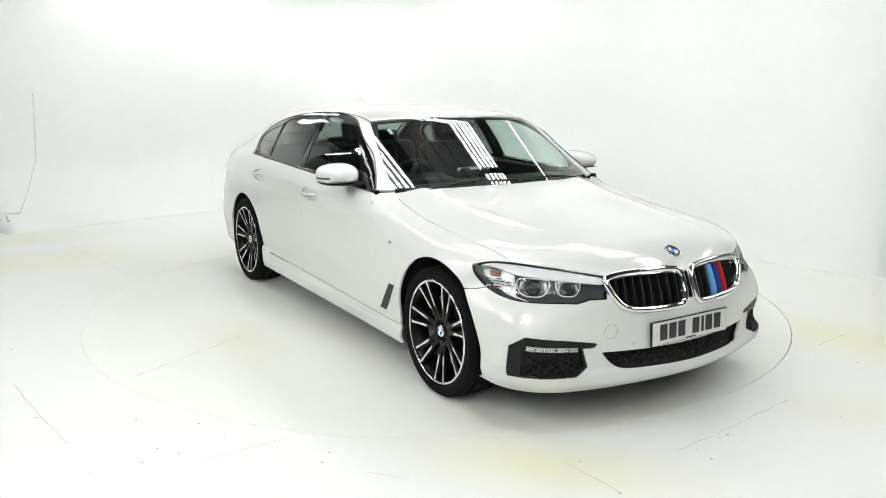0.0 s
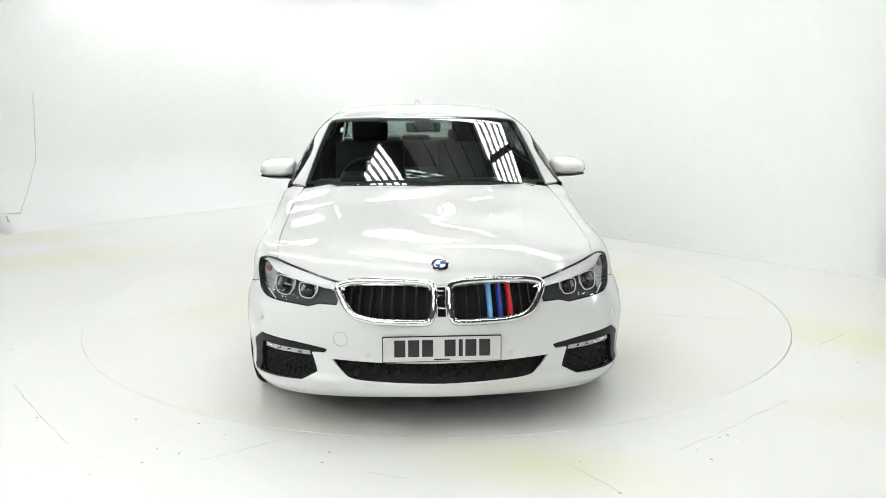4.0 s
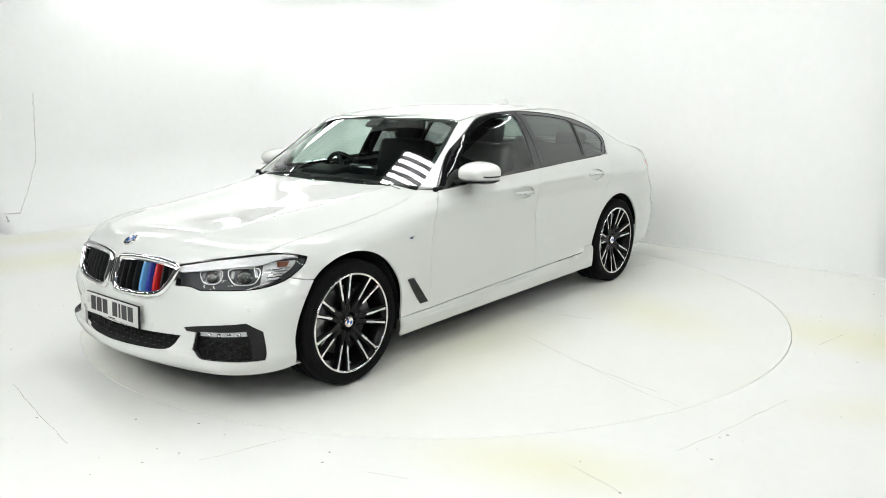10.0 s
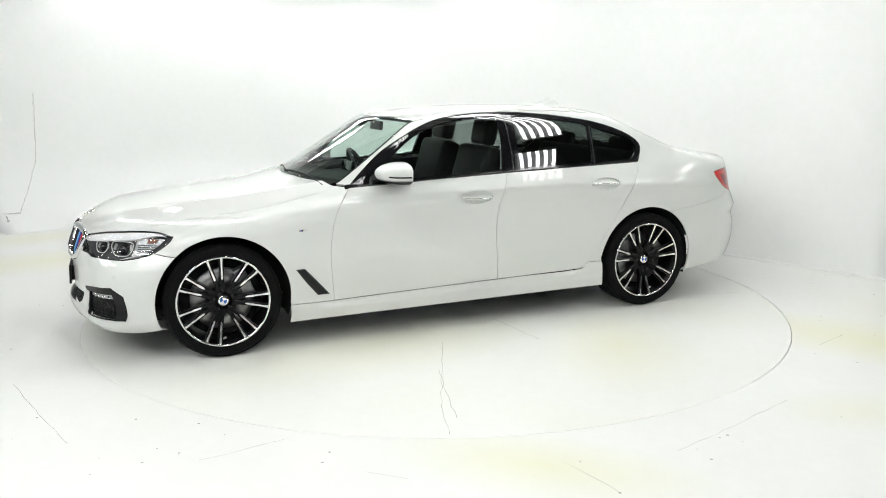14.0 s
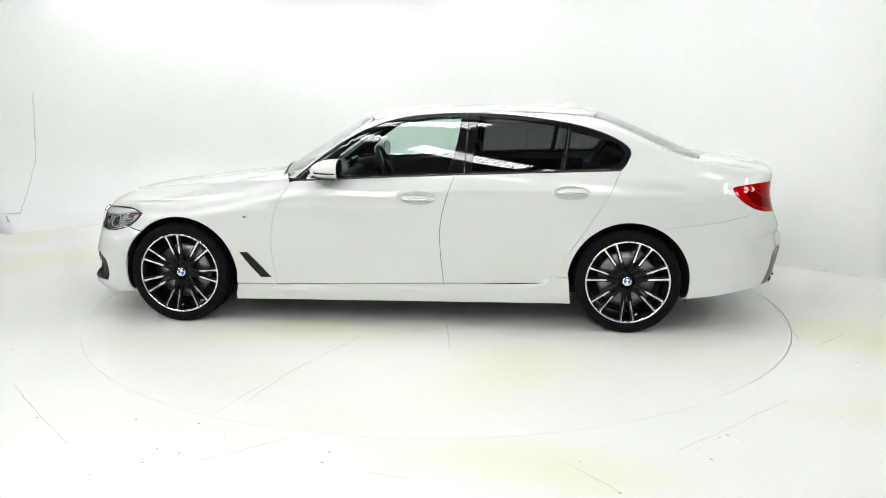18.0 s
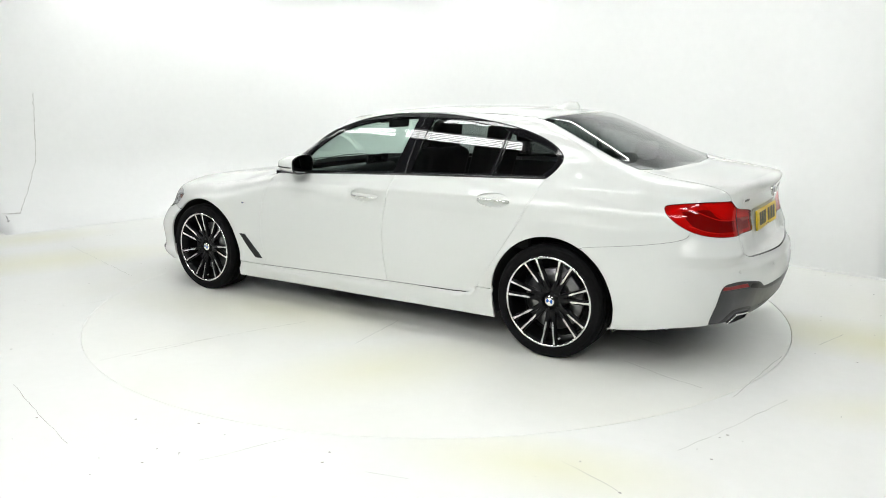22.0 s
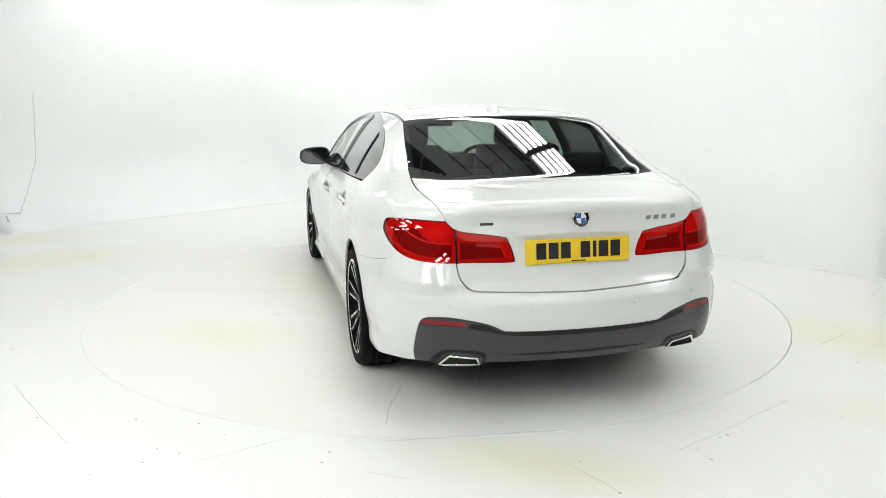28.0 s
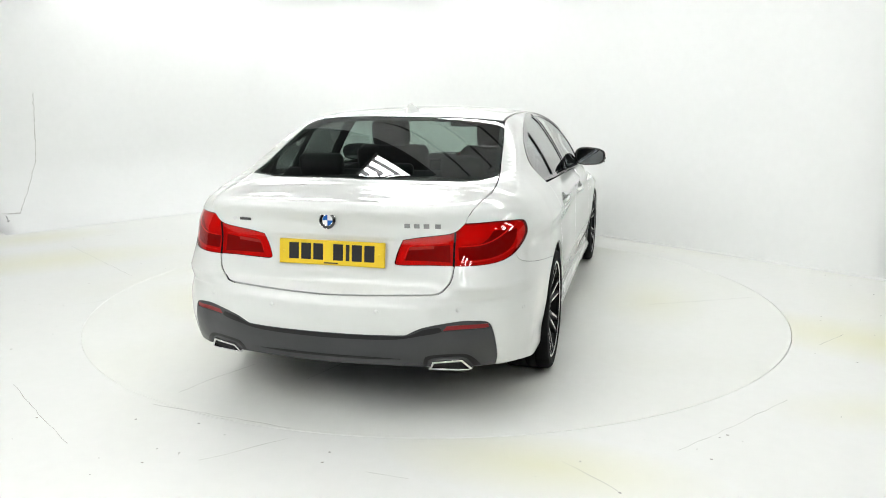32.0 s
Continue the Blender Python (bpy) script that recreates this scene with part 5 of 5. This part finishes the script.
def plate_marks(pl, mat, way):
    """Sheet, seven plain bars, fixings and a small bar below, on the plate's outer face."""
    def bar(name, y, z, w, h, m, d, lab=""):
        ob = mesh_object(name, *rounded((0.0016, w, h), 0.0004, 1), m, pl, lab, smooth=False)
        ob.location = (way * d, y * -way, z)
    bar("sheet", 0, 0, 0.518, 0.109, mat, 0.0066)
    for y in (-0.188, -0.127, -0.082, -0.035, 0.064, 0.125, 0.186):
        w = 0.018 if y == -0.082 else 0.049
        bar("dark_bar", y, 0.004, w, 0.076, INK, 0.0076, "plain dark bar")
    bar("maker_bar", 0.0, -0.047, 0.07, 0.006, INK, 0.0076)
    for y in (-0.236, 0.236):
        v, f = lathe([(0.001, 0.0035), (0.005, 0.003), (0.006, 0.0)], 16, "z")
        a = np.array(Matrix.Rotation(radians(90 * way), 3, "Y"))
        ob = mesh_object("fixing", v @ a.T + np.array((way * 0.0074, y, 0)), f, EMBLEM_WHITE if way > 0 else YELLOW, pl, "round plate fixing cap")


def emblem(parent, m, r):
    placed("emblem_ring", ring(r * 0.95, r, 0.0068, 40), CHROME, parent, m)
    placed("emblem_inner_ring", ring(r * 0.60, r * 0.64, 0.0068, 40), CHROME, parent, m)
    for k in range(4):
        placed("emblem_quarter", lathe([(0.0001, 0.0066), (r * 0.60, 0.0064)], 8, "z", (90 * k, 90 * k + 90)), (EMBLEM_WHITE, EMBLEM_BLUE)[k % 2], parent, m)


build_front_openings()


def build_tail():
    edge = inset3(lamp3, "rear", 0.0028, body)
    lamps = pair("tail_lamp", "rear", lamp3, body, RED_DEEP, car, "glossy red L-shaped tail lamp", step=0.025, lift=-0.013, fold=0, gap=-0.003)
    pair("lamp_edge", "rear", lamp3, body, BLACK_GLOSS, None, "dark red lamp edge", step=0.02, parents=lamps, holes=[edge], lift=-0.001, fold=0.014, gap=0.001)
    upper = loop3([("rear", [(28.9, 0.957), (33.0, 0.959), (38.0, 0.957)]), ("rear", [(38.0, 0.957), (35.6, 0.925), (34.0, 0.898), (31.7, 0.876), (27.9, 0.868)]), ("rear", [(27.9, 0.868), (28.0, 0.925), (28.9, 0.957)])], body)
    pair("light_bar", "rear", upper, body, RED_DEEP, None, "bright red light bar", step=0.015, parents=lamps, lift=-0.006, fold=0.006)
    low = loop3([("rear", [(42.6, 0.922), (41.8, 0.882), (39.7, 0.836), (34.9, 0.808), (27.8, 0.802)]), ("rear", [(27.8, 0.802), (27.8, 0.858)]), ("rear", [(27.8, 0.858), (31.9, 0.868), (34.4, 0.894), (36.2, 0.928), (42.6, 0.922)])], body)
    pair("lower_cell", "rear", low, body, DARK_RED, None, "dark red lamp cell", step=0.02, parents=lamps, lift=-0.009, fold=0.003)
    # pale lines for the guides, the lens's glossy highlights put into their colour
    for line in ([(42.4, 0.938), (39.8, 0.925), (36.6, 0.893), (33.0, 0.868), (28.4, 0.861)], [(26.0, 0.876), (21.5, 0.866), (18.2, 0.856), (16.9, 0.800)], [(41.0, 0.842), (37.0, 0.812), (32.0, 0.797), (28.2, 0.793)]):
        p = onto("rear", spline(line, 0.015, unit("rear")), body)
        v, f = tube(p - slope(body, p) * 0.006, 0.0030, 6)
        for side, lamp in enumerate(lamps):
            placed("guide_gloss_line", (v, f), RED_BRIGHT, lamp, Matrix.Identity(4), "pale red line for light guide and gloss", right=side == 1)
    inn = poly3("rear", [(26.3, 0.868), (17.9, 0.842), (16.9, 0.790), (26.2, 0.790)], body)
    pair("inner_cell", "rear", inn, body, DARK_RED, None, "dark red lamp cell", step=0.02, parents=lamps, lift=-0.009, fold=0.003)
    rev = poly3("rear", [(23.2, 0.862), (18.0, 0.853), (17.7, 0.836), (23.1, 0.846)], body)
    pair("reversing_lamp", "rear", rev, body, REFLECTOR, None, "pale reversing lamp", step=0.01, parents=lamps, lift=-0.005, fold=0.003)
    pair("lens", "rear", edge, body, RED_LENS, None, "red lens", step=0.03, parents=lamps, lift=-0.002, fold=0, gap=0)
    seam = poly3("rear", [(27.55, 0.927), (27.15, 0.926), (26.6, 0.773), (27.0, 0.773)], body)
    pair("lamp_joint", "rear", seam, body, BLACK_GLOSS, None, "dark joint across the lamp", step=0.02, parents=lamps, lift=0.0, fold=0, gap=0)
    # plate, emblem and badges
    pl = mesh_object("rear_plate", *rounded((0.010, 0.524, 0.116), 0.004), YELLOW, car, "yellow number plate with plain dark bars")
    pl.matrix_basis = pose(-2.470, -0.003, 0.811, 0, 6, 0)
    plate_marks(pl, YELLOW, -1)
    q = onto("rear", [(0.0, 0.968)], body)[0]
    m = Matrix(((0, 0.12, -0.993, q[0] - 0.013), (-1, 0, 0, 0), (0, 0.993, 0.12, q[2]), (0, 0, 0, 1)))
    placed("emblem", disc(0.041, 0.006), BLACK_GLOSS, boot, m, "round blue and white emblem")
    emblem(boot, m, 0.041)
    for a in (-17.6, -19.6, -21.6, -23.9):
        bm = bmesh.new()
        block(bm, (0.026, 0.021, 0.003), None, 0.0008, 1)
        block(bm, (0.014, 0.004, 0.0036), Matrix.Translation((0, 0.001, 0)), 0.0006, 1)
        placed("model_badge", grab(bm), STEEL, boot, seat_on("rear", a, 0.951, body, 0.001), "small silver badge bar", smooth=False)
    bm = bmesh.new()
    block(bm, (0.062, 0.013, 0.003), None, 0.0008, 1)
    placed("drive_badge", grab(bm), BLACK_GLOSS, boot, seat_on("rear", 21.0, 0.951, body, 0.001), "small black and silver badge bar", smooth=False)
    bm = bmesh.new()
    block(bm, (0.024, 0.017, 0.003), Matrix.Rotation(radians(20), 4, "Z"), 0.0008, 1)
    placed("drive_badge", grab(bm), SATIN, boot, seat_on("rear", 23.6, 0.951, body, 0.001), "small silver badge bar", smooth=False)
    for a, z in ((27.6, 0.583), (11.3, 0.577), (-11.2, 0.577), (-27.2, 0.583)):
        placed("parking_sensor", ring(0.0095, 0.0108, 0.0006, 24), SATIN, rear_bumper, seat_on("rear", a, z, body, 0.0006), "small round parking sensor")
        placed("sensor_face", disc(0.0092, 0.0012, 20), PAINT, rear_bumper, seat_on("rear", a, z, body, 0.0006))
    # exhaust trims
    for k in (1, -1):
        pts = [(30.5, 0.304), (28.1, 0.354), (22.4, 0.346), (21.9, 0.302), (29.8, 0.295)]
        out = poly3("rear", pts, body, 0.01)
        inn = inset3(out, "rear", 0.0075, body)
        ex = panel("exhaust_trim", "rear", out, body, CHROME, car, "chrome four-sided exhaust trim", step=0.01, holes=[inn], lift=0.016, fold=0.05, right=k < 0, gap=0)
        # black sheets stand in for the shade in the bore and its recess
        panel("exhaust_bore", "rear", inn, body, DEEP_BLACK, ex, "black sheet for the shade in the exhaust opening", step=0.03, lift=0.001, fold=0, right=k < 0, gap=-0.002)
        hood_ = loop3([("rear", [(32.6, 0.306), (30.6, 0.352), (28.3, 0.376), (21.9, 0.370), (20.6, 0.345), (20.6, 0.306)]), ("rear", [(20.6, 0.306), (21.6, 0.306), (22.0, 0.350), (28.2, 0.359), (30.8, 0.306)]), ("rear", [(30.8, 0.306), (32.6, 0.306)])], body)
        panel("exhaust_recess_shade", "rear", hood_, body, BLACK_PLASTIC, ex, "dark sheet for the shade in the recess over the exhaust", step=0.012, lift=0.0015, fold=0.004, right=k < 0)
    # raised black strips: the shade of the insert's crevices, put on as colour
    o = both([("rear", [(0, 0.352), (10.0, 0.352), (16.0, 0.346)]), ("rear", [(16.0, 0.346), (10.0, 0.338), (0, 0.338)])], body, 0.015)
    groove = both([("rear", [(0, 0.4635), (12.0, 0.4645), (17.0, 0.468), (20.4, 0.500), (23.4, 0.510)]), ("rear", [(23.4, 0.510), (24.0, 0.488), (19.8, 0.468), (14.0, 0.446), (0, 0.440)])], body, 0.015)
    panel("groove_shade", "rear", groove, body, BLACK_PLASTIC, diffuser, "black strip for the shade in the groove under the bumper's edge", step=0.02, lift=0.0015, fold=0.002)
    panel("crease_shade", "rear", o, body, BLACK_PLASTIC, diffuser, "dark strip for the shade in the insert's crease", step=0.02, lift=0.002, fold=0.002)


build_tail()


def build_side_trim():
    gill = loop3([("side", [(1.062, 0.494), (1.006, 0.495)]), ("side", [(1.006, 0.495), (0.93, 0.41), (0.853, 0.320)]), ("side", [(0.853, 0.320), (0.928, 0.319)]), ("side", [(0.928, 0.319), (0.995, 0.40), (1.062, 0.494)])], whole)
    vent = pair("side_vent", "side", gill, whole, GREY_TRIM, car, "dark grey slanted side vent", step=0.015, lift=0.004, fold=0.004)
    inner = inset3(gill, "side", 0.006, whole)
    pair("vent_slot", "side", inner, whole, BLACK_PLASTIC, None, "black vent slot", step=0.015, parents=vent, lift=0.0055, fold=0.002)
    for k in (False, True):
        for i, (mat, dx) in enumerate(((STEEL, 0.016), (BLUE_DARK, 0.008), (BLACK_GLOSS, 0.0), (SATIN, -0.018))):
            bm = bmesh.new()
            block(bm, (0.006 if i < 3 else 0.020, 0.011, 0.0024), Matrix.Rotation(radians(-14), 4, "Z"), 0.0006, 1)
            placed("wing_badge", grab(bm), mat, car, seat_on("side", 1.012 + dx, 0.728, whole, 0.001), "small striped badge on the wing", smooth=False, right=k)
        for n, (x, z) in enumerate(((-2.262, 0.556), (1.824, 0.553))):
            placed("parking_sensor", ring(0.0095, 0.0108, 0.0006, 24), SATIN, (rear_bumper, front_bumper)[n], seat_on("side", x, z, body, 0.0006), "small round parking sensor", right=k)
        # handles: a bowed bar over each cup
        for doors, (x, z) in zip((doors_f, doors_r), CUPS):
            m = seat_on("side", x, z, whole)
            s = np.linspace(-1, 1, 17)
            pts = np.stack([-0.106 * s, 0.004 * s, 0.016 - 0.024 * s ** 4 + 0.004], 1)
            a = np.linspace(0, 2 * math.pi, 14, endpoint=False)
            v = np.concatenate([p + np.stack([0 * a, (0.0145 - 0.006 * t ** 6) * np.cos(a), (0.0085 - 0.002 * t ** 4) * np.sin(a)], 1) for p, t in zip(pts, s)])
            f = [(i * 14 + j, i * 14 + (j + 1) % 14, (i + 1) * 14 + (j + 1) % 14, (i + 1) * 14 + j) for i in range(16) for j in range(14)] + [tuple(range(13, -1, -1)), tuple(range(224, 238))]
            h = placed("door_handle", (v, f), PAINT, doors[1 if k else 0], m, "white door handle with a chrome strip", right=k)
            s = np.linspace(-0.86, 0.86, 15)
            strip = tube(np.stack([-0.106 * s, 0.004 * s - 0.005, 0.0262 - 0.024 * s ** 4], 1), 0.0042, 8)
            placed("handle_strip", strip, CHROME, doors[1 if k else 0], m, "chrome handle strip", right=k)
    # belt strip
    belt = onto("side", spline([(0.672, 0.9675)] + [(x, z + 0.004) for x, z in BELT[1:]], 0.03, unit("side")), cabin)
    for k in (False, True):
        v, f = tube(belt + np.array((0, 0.002, 0)), 0.0055, 8)
        placed("belt_strip", (v, f), BLACK_GLOSS, car, Matrix.Identity(4), "gloss black strip below the windows", right=k)
        line = onto("side", spline([(0.685, 0.979)] + WIN[1:], 0.03, unit("side")), cabin)
        v, f = tube(line - np.array((0, 0.002, 0)), 0.005, 8)
        placed("window_moulding", (v, f), BLACK_GLOSS, car, Matrix.Identity(4), "gloss black moulding over the windows", right=k)
        for x0, z0, x1, z1 in ((-0.43, 1.018, -0.452, 1.385), (-1.066, 1.05, -1.102, 1.298)):
            ln = onto("side", np.linspace((x0, z0), (x1, z1), 8), cabin)
            v, f = tube(ln, 0.004, 6)
            placed("window_divider", (v, f), BLACK_PLASTIC if x0 < -1 else BLACK_GLOSS, car, Matrix.Identity(4), right=k)
    # roof antenna
    rows = []
    for s, h, w in ((0.0, 0.003, 0.014), (0.12, 0.010, 0.024), (0.28, 0.024, 0.030), (0.45, 0.039, 0.031), (0.6, 0.048, 0.029), (0.75, 0.053, 0.025), (0.9, 0.053, 0.019), (0.96, 0.034, 0.017), (1.0, -0.004, 0.016)):
        x = -1.04 - 0.215 * s
        z = float(ROOF(np.array([x]))[0]) - 0.006
        rows.append([(x, y * w, z + (h + 0.006) * (1 - abs(y) ** 1.7)) for y in np.linspace(-1, 1, 13)])
    mesh_object("antenna_fin", *grid_mesh(rows), PAINT, car, "white shark-fin antenna")
    # wipers resting below the screen
    for y0, y1 in ((0.66, 0.02), (0.02, -0.60)):
        p = onto("top", np.linspace((0.80 + 0.12 * (1 - (y0 / 0.7) ** 2) + 0.005, y0), (0.80 + 0.12 * (1 - (y1 / 0.7) ** 2) + 0.008, y1), 12), cabin) + np.array((0.0, 0, 0.003))
        mesh_object("wiper", *tube(p, 0.0045, 6), BLACK_PLASTIC, car, "black wiper blade")


build_side_trim()


def build_mirrors():
    """Door mirrors: white cap, black foot and arm, glass behind."""
    def ring_at(d, z0=-9, z1=9):
        c = []
        s = max(0.0, 1 - d ** 2.6) ** 0.5
        for a in np.linspace(0, 2 * math.pi, 48, endpoint=False):
            ca, sa = math.cos(a), math.sin(a)
            y = 0.116 * np.sign(ca) * abs(ca) ** 0.66 * (0.35 + 0.65 * s)
            out = (y + 0.116) / 0.232
            top, low = 0.069 - 0.016 * out ** 1.8, 0.076 - 0.010 * out
            z = (top if sa > 0 else low) * np.sign(sa) * abs(sa) ** 0.66 * s
            c.append((0.372 + 0.180 * d - 0.075 * (y + 0.04) - 0.02 * z, 0.958 + y, 1.048 + np.clip(z, z0, z1)))
        return c

    def dome(z0, z1, grow=1.0):
        rows = [ring_at(d, z0, z1) for d in (0.0, 0.15, 0.3, 0.45, 0.6, 0.72, 0.82, 0.9, 0.96, 0.99, 1.0)]
        v = [p for r in rows for p in r]
        f = [(i * 48 + j, i * 48 + (j + 1) % 48, (i + 1) * 48 + (j + 1) % 48, (i + 1) * 48 + j) for i in range(10) for j in range(48)]
        return v, f
    for k in (False, True):
        cap = placed("mirror", dome(-0.046, 9), PAINT, car, Matrix.Identity(4), "white door mirror with a black foot", right=k)
        placed("mirror_foot", dome(-9, -0.0465), BLACK_PLASTIC, cap, Matrix.Identity(4), "black lower mirror shell", right=k)
        rim = np.array(ring_at(0.0))
        mid = rim.mean(0)
        v = np.vstack([rim + np.array((0.001, 0, 0)), mid + (rim - mid) * 0.93 - np.array((0.006, 0, 0)), mid + (rim - mid) * 0.86 - np.array((0.002, 0, 0))])
        f = [(i * 48 + j, i * 48 + (j + 1) % 48, (i + 1) * 48 + (j + 1) % 48, (i + 1) * 48 + j) for i in range(2) for j in range(48)]
        placed("mirror_bezel", (v, f), BLACK_GLOSS, cap, Matrix.Identity(4), "black bezel", right=k)
        g = mid + (rim - mid) * 0.87 - np.array((0.0015, 0, 0))
        placed("mirror_glass", (g, [tuple(range(47, -1, -1))]), MIRROR, cap, Matrix.Identity(4), "silver mirror glass", smooth=False, right=k)
        bm = bmesh.new()
        block(bm, (0.085, 0.15, 0.024), Matrix.Translation((0.50, 0.850, 0.996)) @ Matrix.Rotation(radians(10), 4, "X") @ Matrix.Rotation(radians(30), 4, "Z"), 0.009)
        placed("mirror_arm", grab(bm), BLACK_PLASTIC, cap, Matrix.Identity(4), "black mirror arm", right=k)
        pts = []
        for d in (0.05, 0.2, 0.35, 0.5, 0.62, 0.72, 0.8):
            r = np.array(ring_at(d))
            i = int(np.argmin(np.abs(r[:, 2] - 1.036) + 10 * (r[:, 1] < 0.965)))
            pts.append(r[i])
        placed("indicator", tube(pts, 0.0050, 6), BLACK_PLASTIC, cap, Matrix.Identity(4), "thin dark indicator strip", right=k)


build_mirrors()


# ---- inside the car ----
def cushion(name, size, m, mat, label="", bevel=0.05):
    bm = bmesh.new()
    block(bm, size, m, bevel, 3)
    return part(name, bm, mat, car, label, smooth=True)


def build_cabin():
    cushion("dashboard", (0.42, 1.44, 0.20), pose(0.62, 0, 0.865, 0, 6, 0), LEATHER, "black dashboard", 0.06)
    cushion("instrument_hood", (0.22, 0.36, 0.09), pose(0.46, -0.37, 0.965, 0, 8, 0), LEATHER, "black instrument hood", 0.035)
    cushion("display", (0.02, 0.26, 0.10), pose(0.47, 0.0, 1.00, 0, -12, 0), BLACK_GLOSS, "dark centre display", 0.006)
    cushion("centre_console", (0.95, 0.24, 0.32), pose(0.05, 0, 0.52), LEATHER, "black centre console", 0.04)
    a = np.linspace(0, 2 * math.pi, 40, endpoint=False)
    m = pose(0.27, -0.37, 0.93, 0, -66, 0)
    wheel = placed("steering_wheel", tube(np.stack([0.183 * np.cos(a), 0.183 * np.sin(a), 0 * a], 1), 0.016, 10, True), LEATHER, car, m, "black leather steering wheel")
    for t in (0, 180, 270):
        bm = bmesh.new()
        block(bm, (0.15, 0.035, 0.018), Matrix.Rotation(radians(t + 90), 4, "Z") @ Matrix.Translation((0.10, 0, -0.01)), 0.006)
        placed("spoke", grab(bm), SATIN if t == 270 else LEATHER, wheel, m)
    placed("airbag", disc(0.07, 0.03, 28, 0.012), LEATHER, wheel, m)
    for y in (0.38, -0.38):
        cushion("seat_cushion", (0.52, 0.50, 0.16), pose(-0.05, y, 0.50, 0, -6, 0), LEATHER, "black leather front seat", 0.06)
        cushion("seat_backrest", (0.15, 0.52, 0.68), pose(-0.33, y, 0.83, 0, -16, 0), LEATHER, "black leather backrest", 0.06)
        cushion("headrest", (0.10, 0.27, 0.18), pose(-0.44, y, 1.25, 0, -12, 0), LEATHER, "black headrest", 0.045)
        for d in (-0.06, 0.06):
            mesh_object("headrest_post", *tube([(-0.40, y + d, 1.08), (-0.43, y + d, 1.20)], 0.006, 8), CHROME, car)
    cushion("rear_bench", (0.52, 1.36, 0.18), pose(-1.10, 0, 0.52, 0, -5, 0), LEATHER, "black rear bench", 0.06)
    cushion("rear_backrest", (0.16, 1.36, 0.62), pose(-1.46, 0, 0.80, 0, -20, 0), LEATHER, "black rear backrest", 0.06)
    for y in (0.42, 0.0, -0.42):
        cushion("rear_headrest", (0.09, 0.26, 0.13 if y else 0.09), pose(-1.58, y, 1.13 if y else 1.10, 0, -10, 0), LEATHER, "black rear headrest", 0.04)
    o = both([("top", [(-1.52, 0.0), (-1.50, 0.62)]), ("top", [(-1.50, 0.62), (-1.86, 0.60)]), ("top", [(-1.86, 0.60), (-1.95, 0.0)])], body, 0.05)
    panel("parcel_shelf", "top", o, body, LEATHER, car, "black parcel shelf", step=0.08, lift=-0.05, fold=0.02)
    p = np.array([(0.305, 0, 1.345), (0.265, 0, 1.315)])
    mesh_object("mirror_stalk", *tube(p, 0.012, 8), BLACK_PLASTIC, car)
    cushion("inside_mirror", (0.028, 0.235, 0.066), pose(0.245, 0.0, 1.298, 0, -8, 0), BLACK_PLASTIC, "black inside mirror", 0.012)
    cushion("sensor_cover", (0.09, 0.12, 0.022), pose(0.345, 0, 1.326, 0, 32, 0), BLACK_PLASTIC, "black sensor cover behind the screen", 0.008)
    for y in (0.885, -0.885):
        cushion("inner_door_trim", (2.05, 0.03, 0.36), pose(-0.30, y * 0.955, 0.80), LEATHER, "black door lining", 0.012)
    bm = bmesh.new()
    block(bm, (0.055, 0.002, 0.022), None, 0.0006, 1)
    st = placed("windscreen_label", grab(bm), PLATE_WHITE, car, seat_on("top", 0.33, -0.545, cabin, -0.012, (0, 1, 0)) @ Matrix.Rotation(radians(90), 4, "X"), "small pale label inside the screen", smooth=False)


build_cabin()

# ---- the turn of the table, with the car on it ----
TURN = [(0, -58.37), (1, -65.47), (2, -72.57), (3, -79.89), (4, -86.90), (5, -94.00), (6, -101.33), (7, -108.54), (8, -115.67), (9, -122.78), (10, -129.85), (11, -136.98), (12, -144.03), (13, -151.12), (14, -158.02), (15, -164.96), (16, -172.13), (17, -179.02), (18, -185.77), (19, -192.58), (20, -199.51), (21, -206.58), (22, -213.61), (23, -220.64), (24, -227.52), (25, -234.61), (26, -241.81), (27, -249.00), (28, -256.18), (29, -263.47), (30, -270.70), (31, -277.96), (32, -285.25)]
AXLE_X, AXLE_Y = 0.1795, -0.115


def motions():
    walk(turntable, [(t, pose(0, 0, 0, 0, 0, a)) for t, a in TURN])
    walk(car, [(t, pose(0, 0, 0, 0, 0, a) @ pose(AXLE_X, AXLE_Y, 0)) for t, a in TURN])


motions()
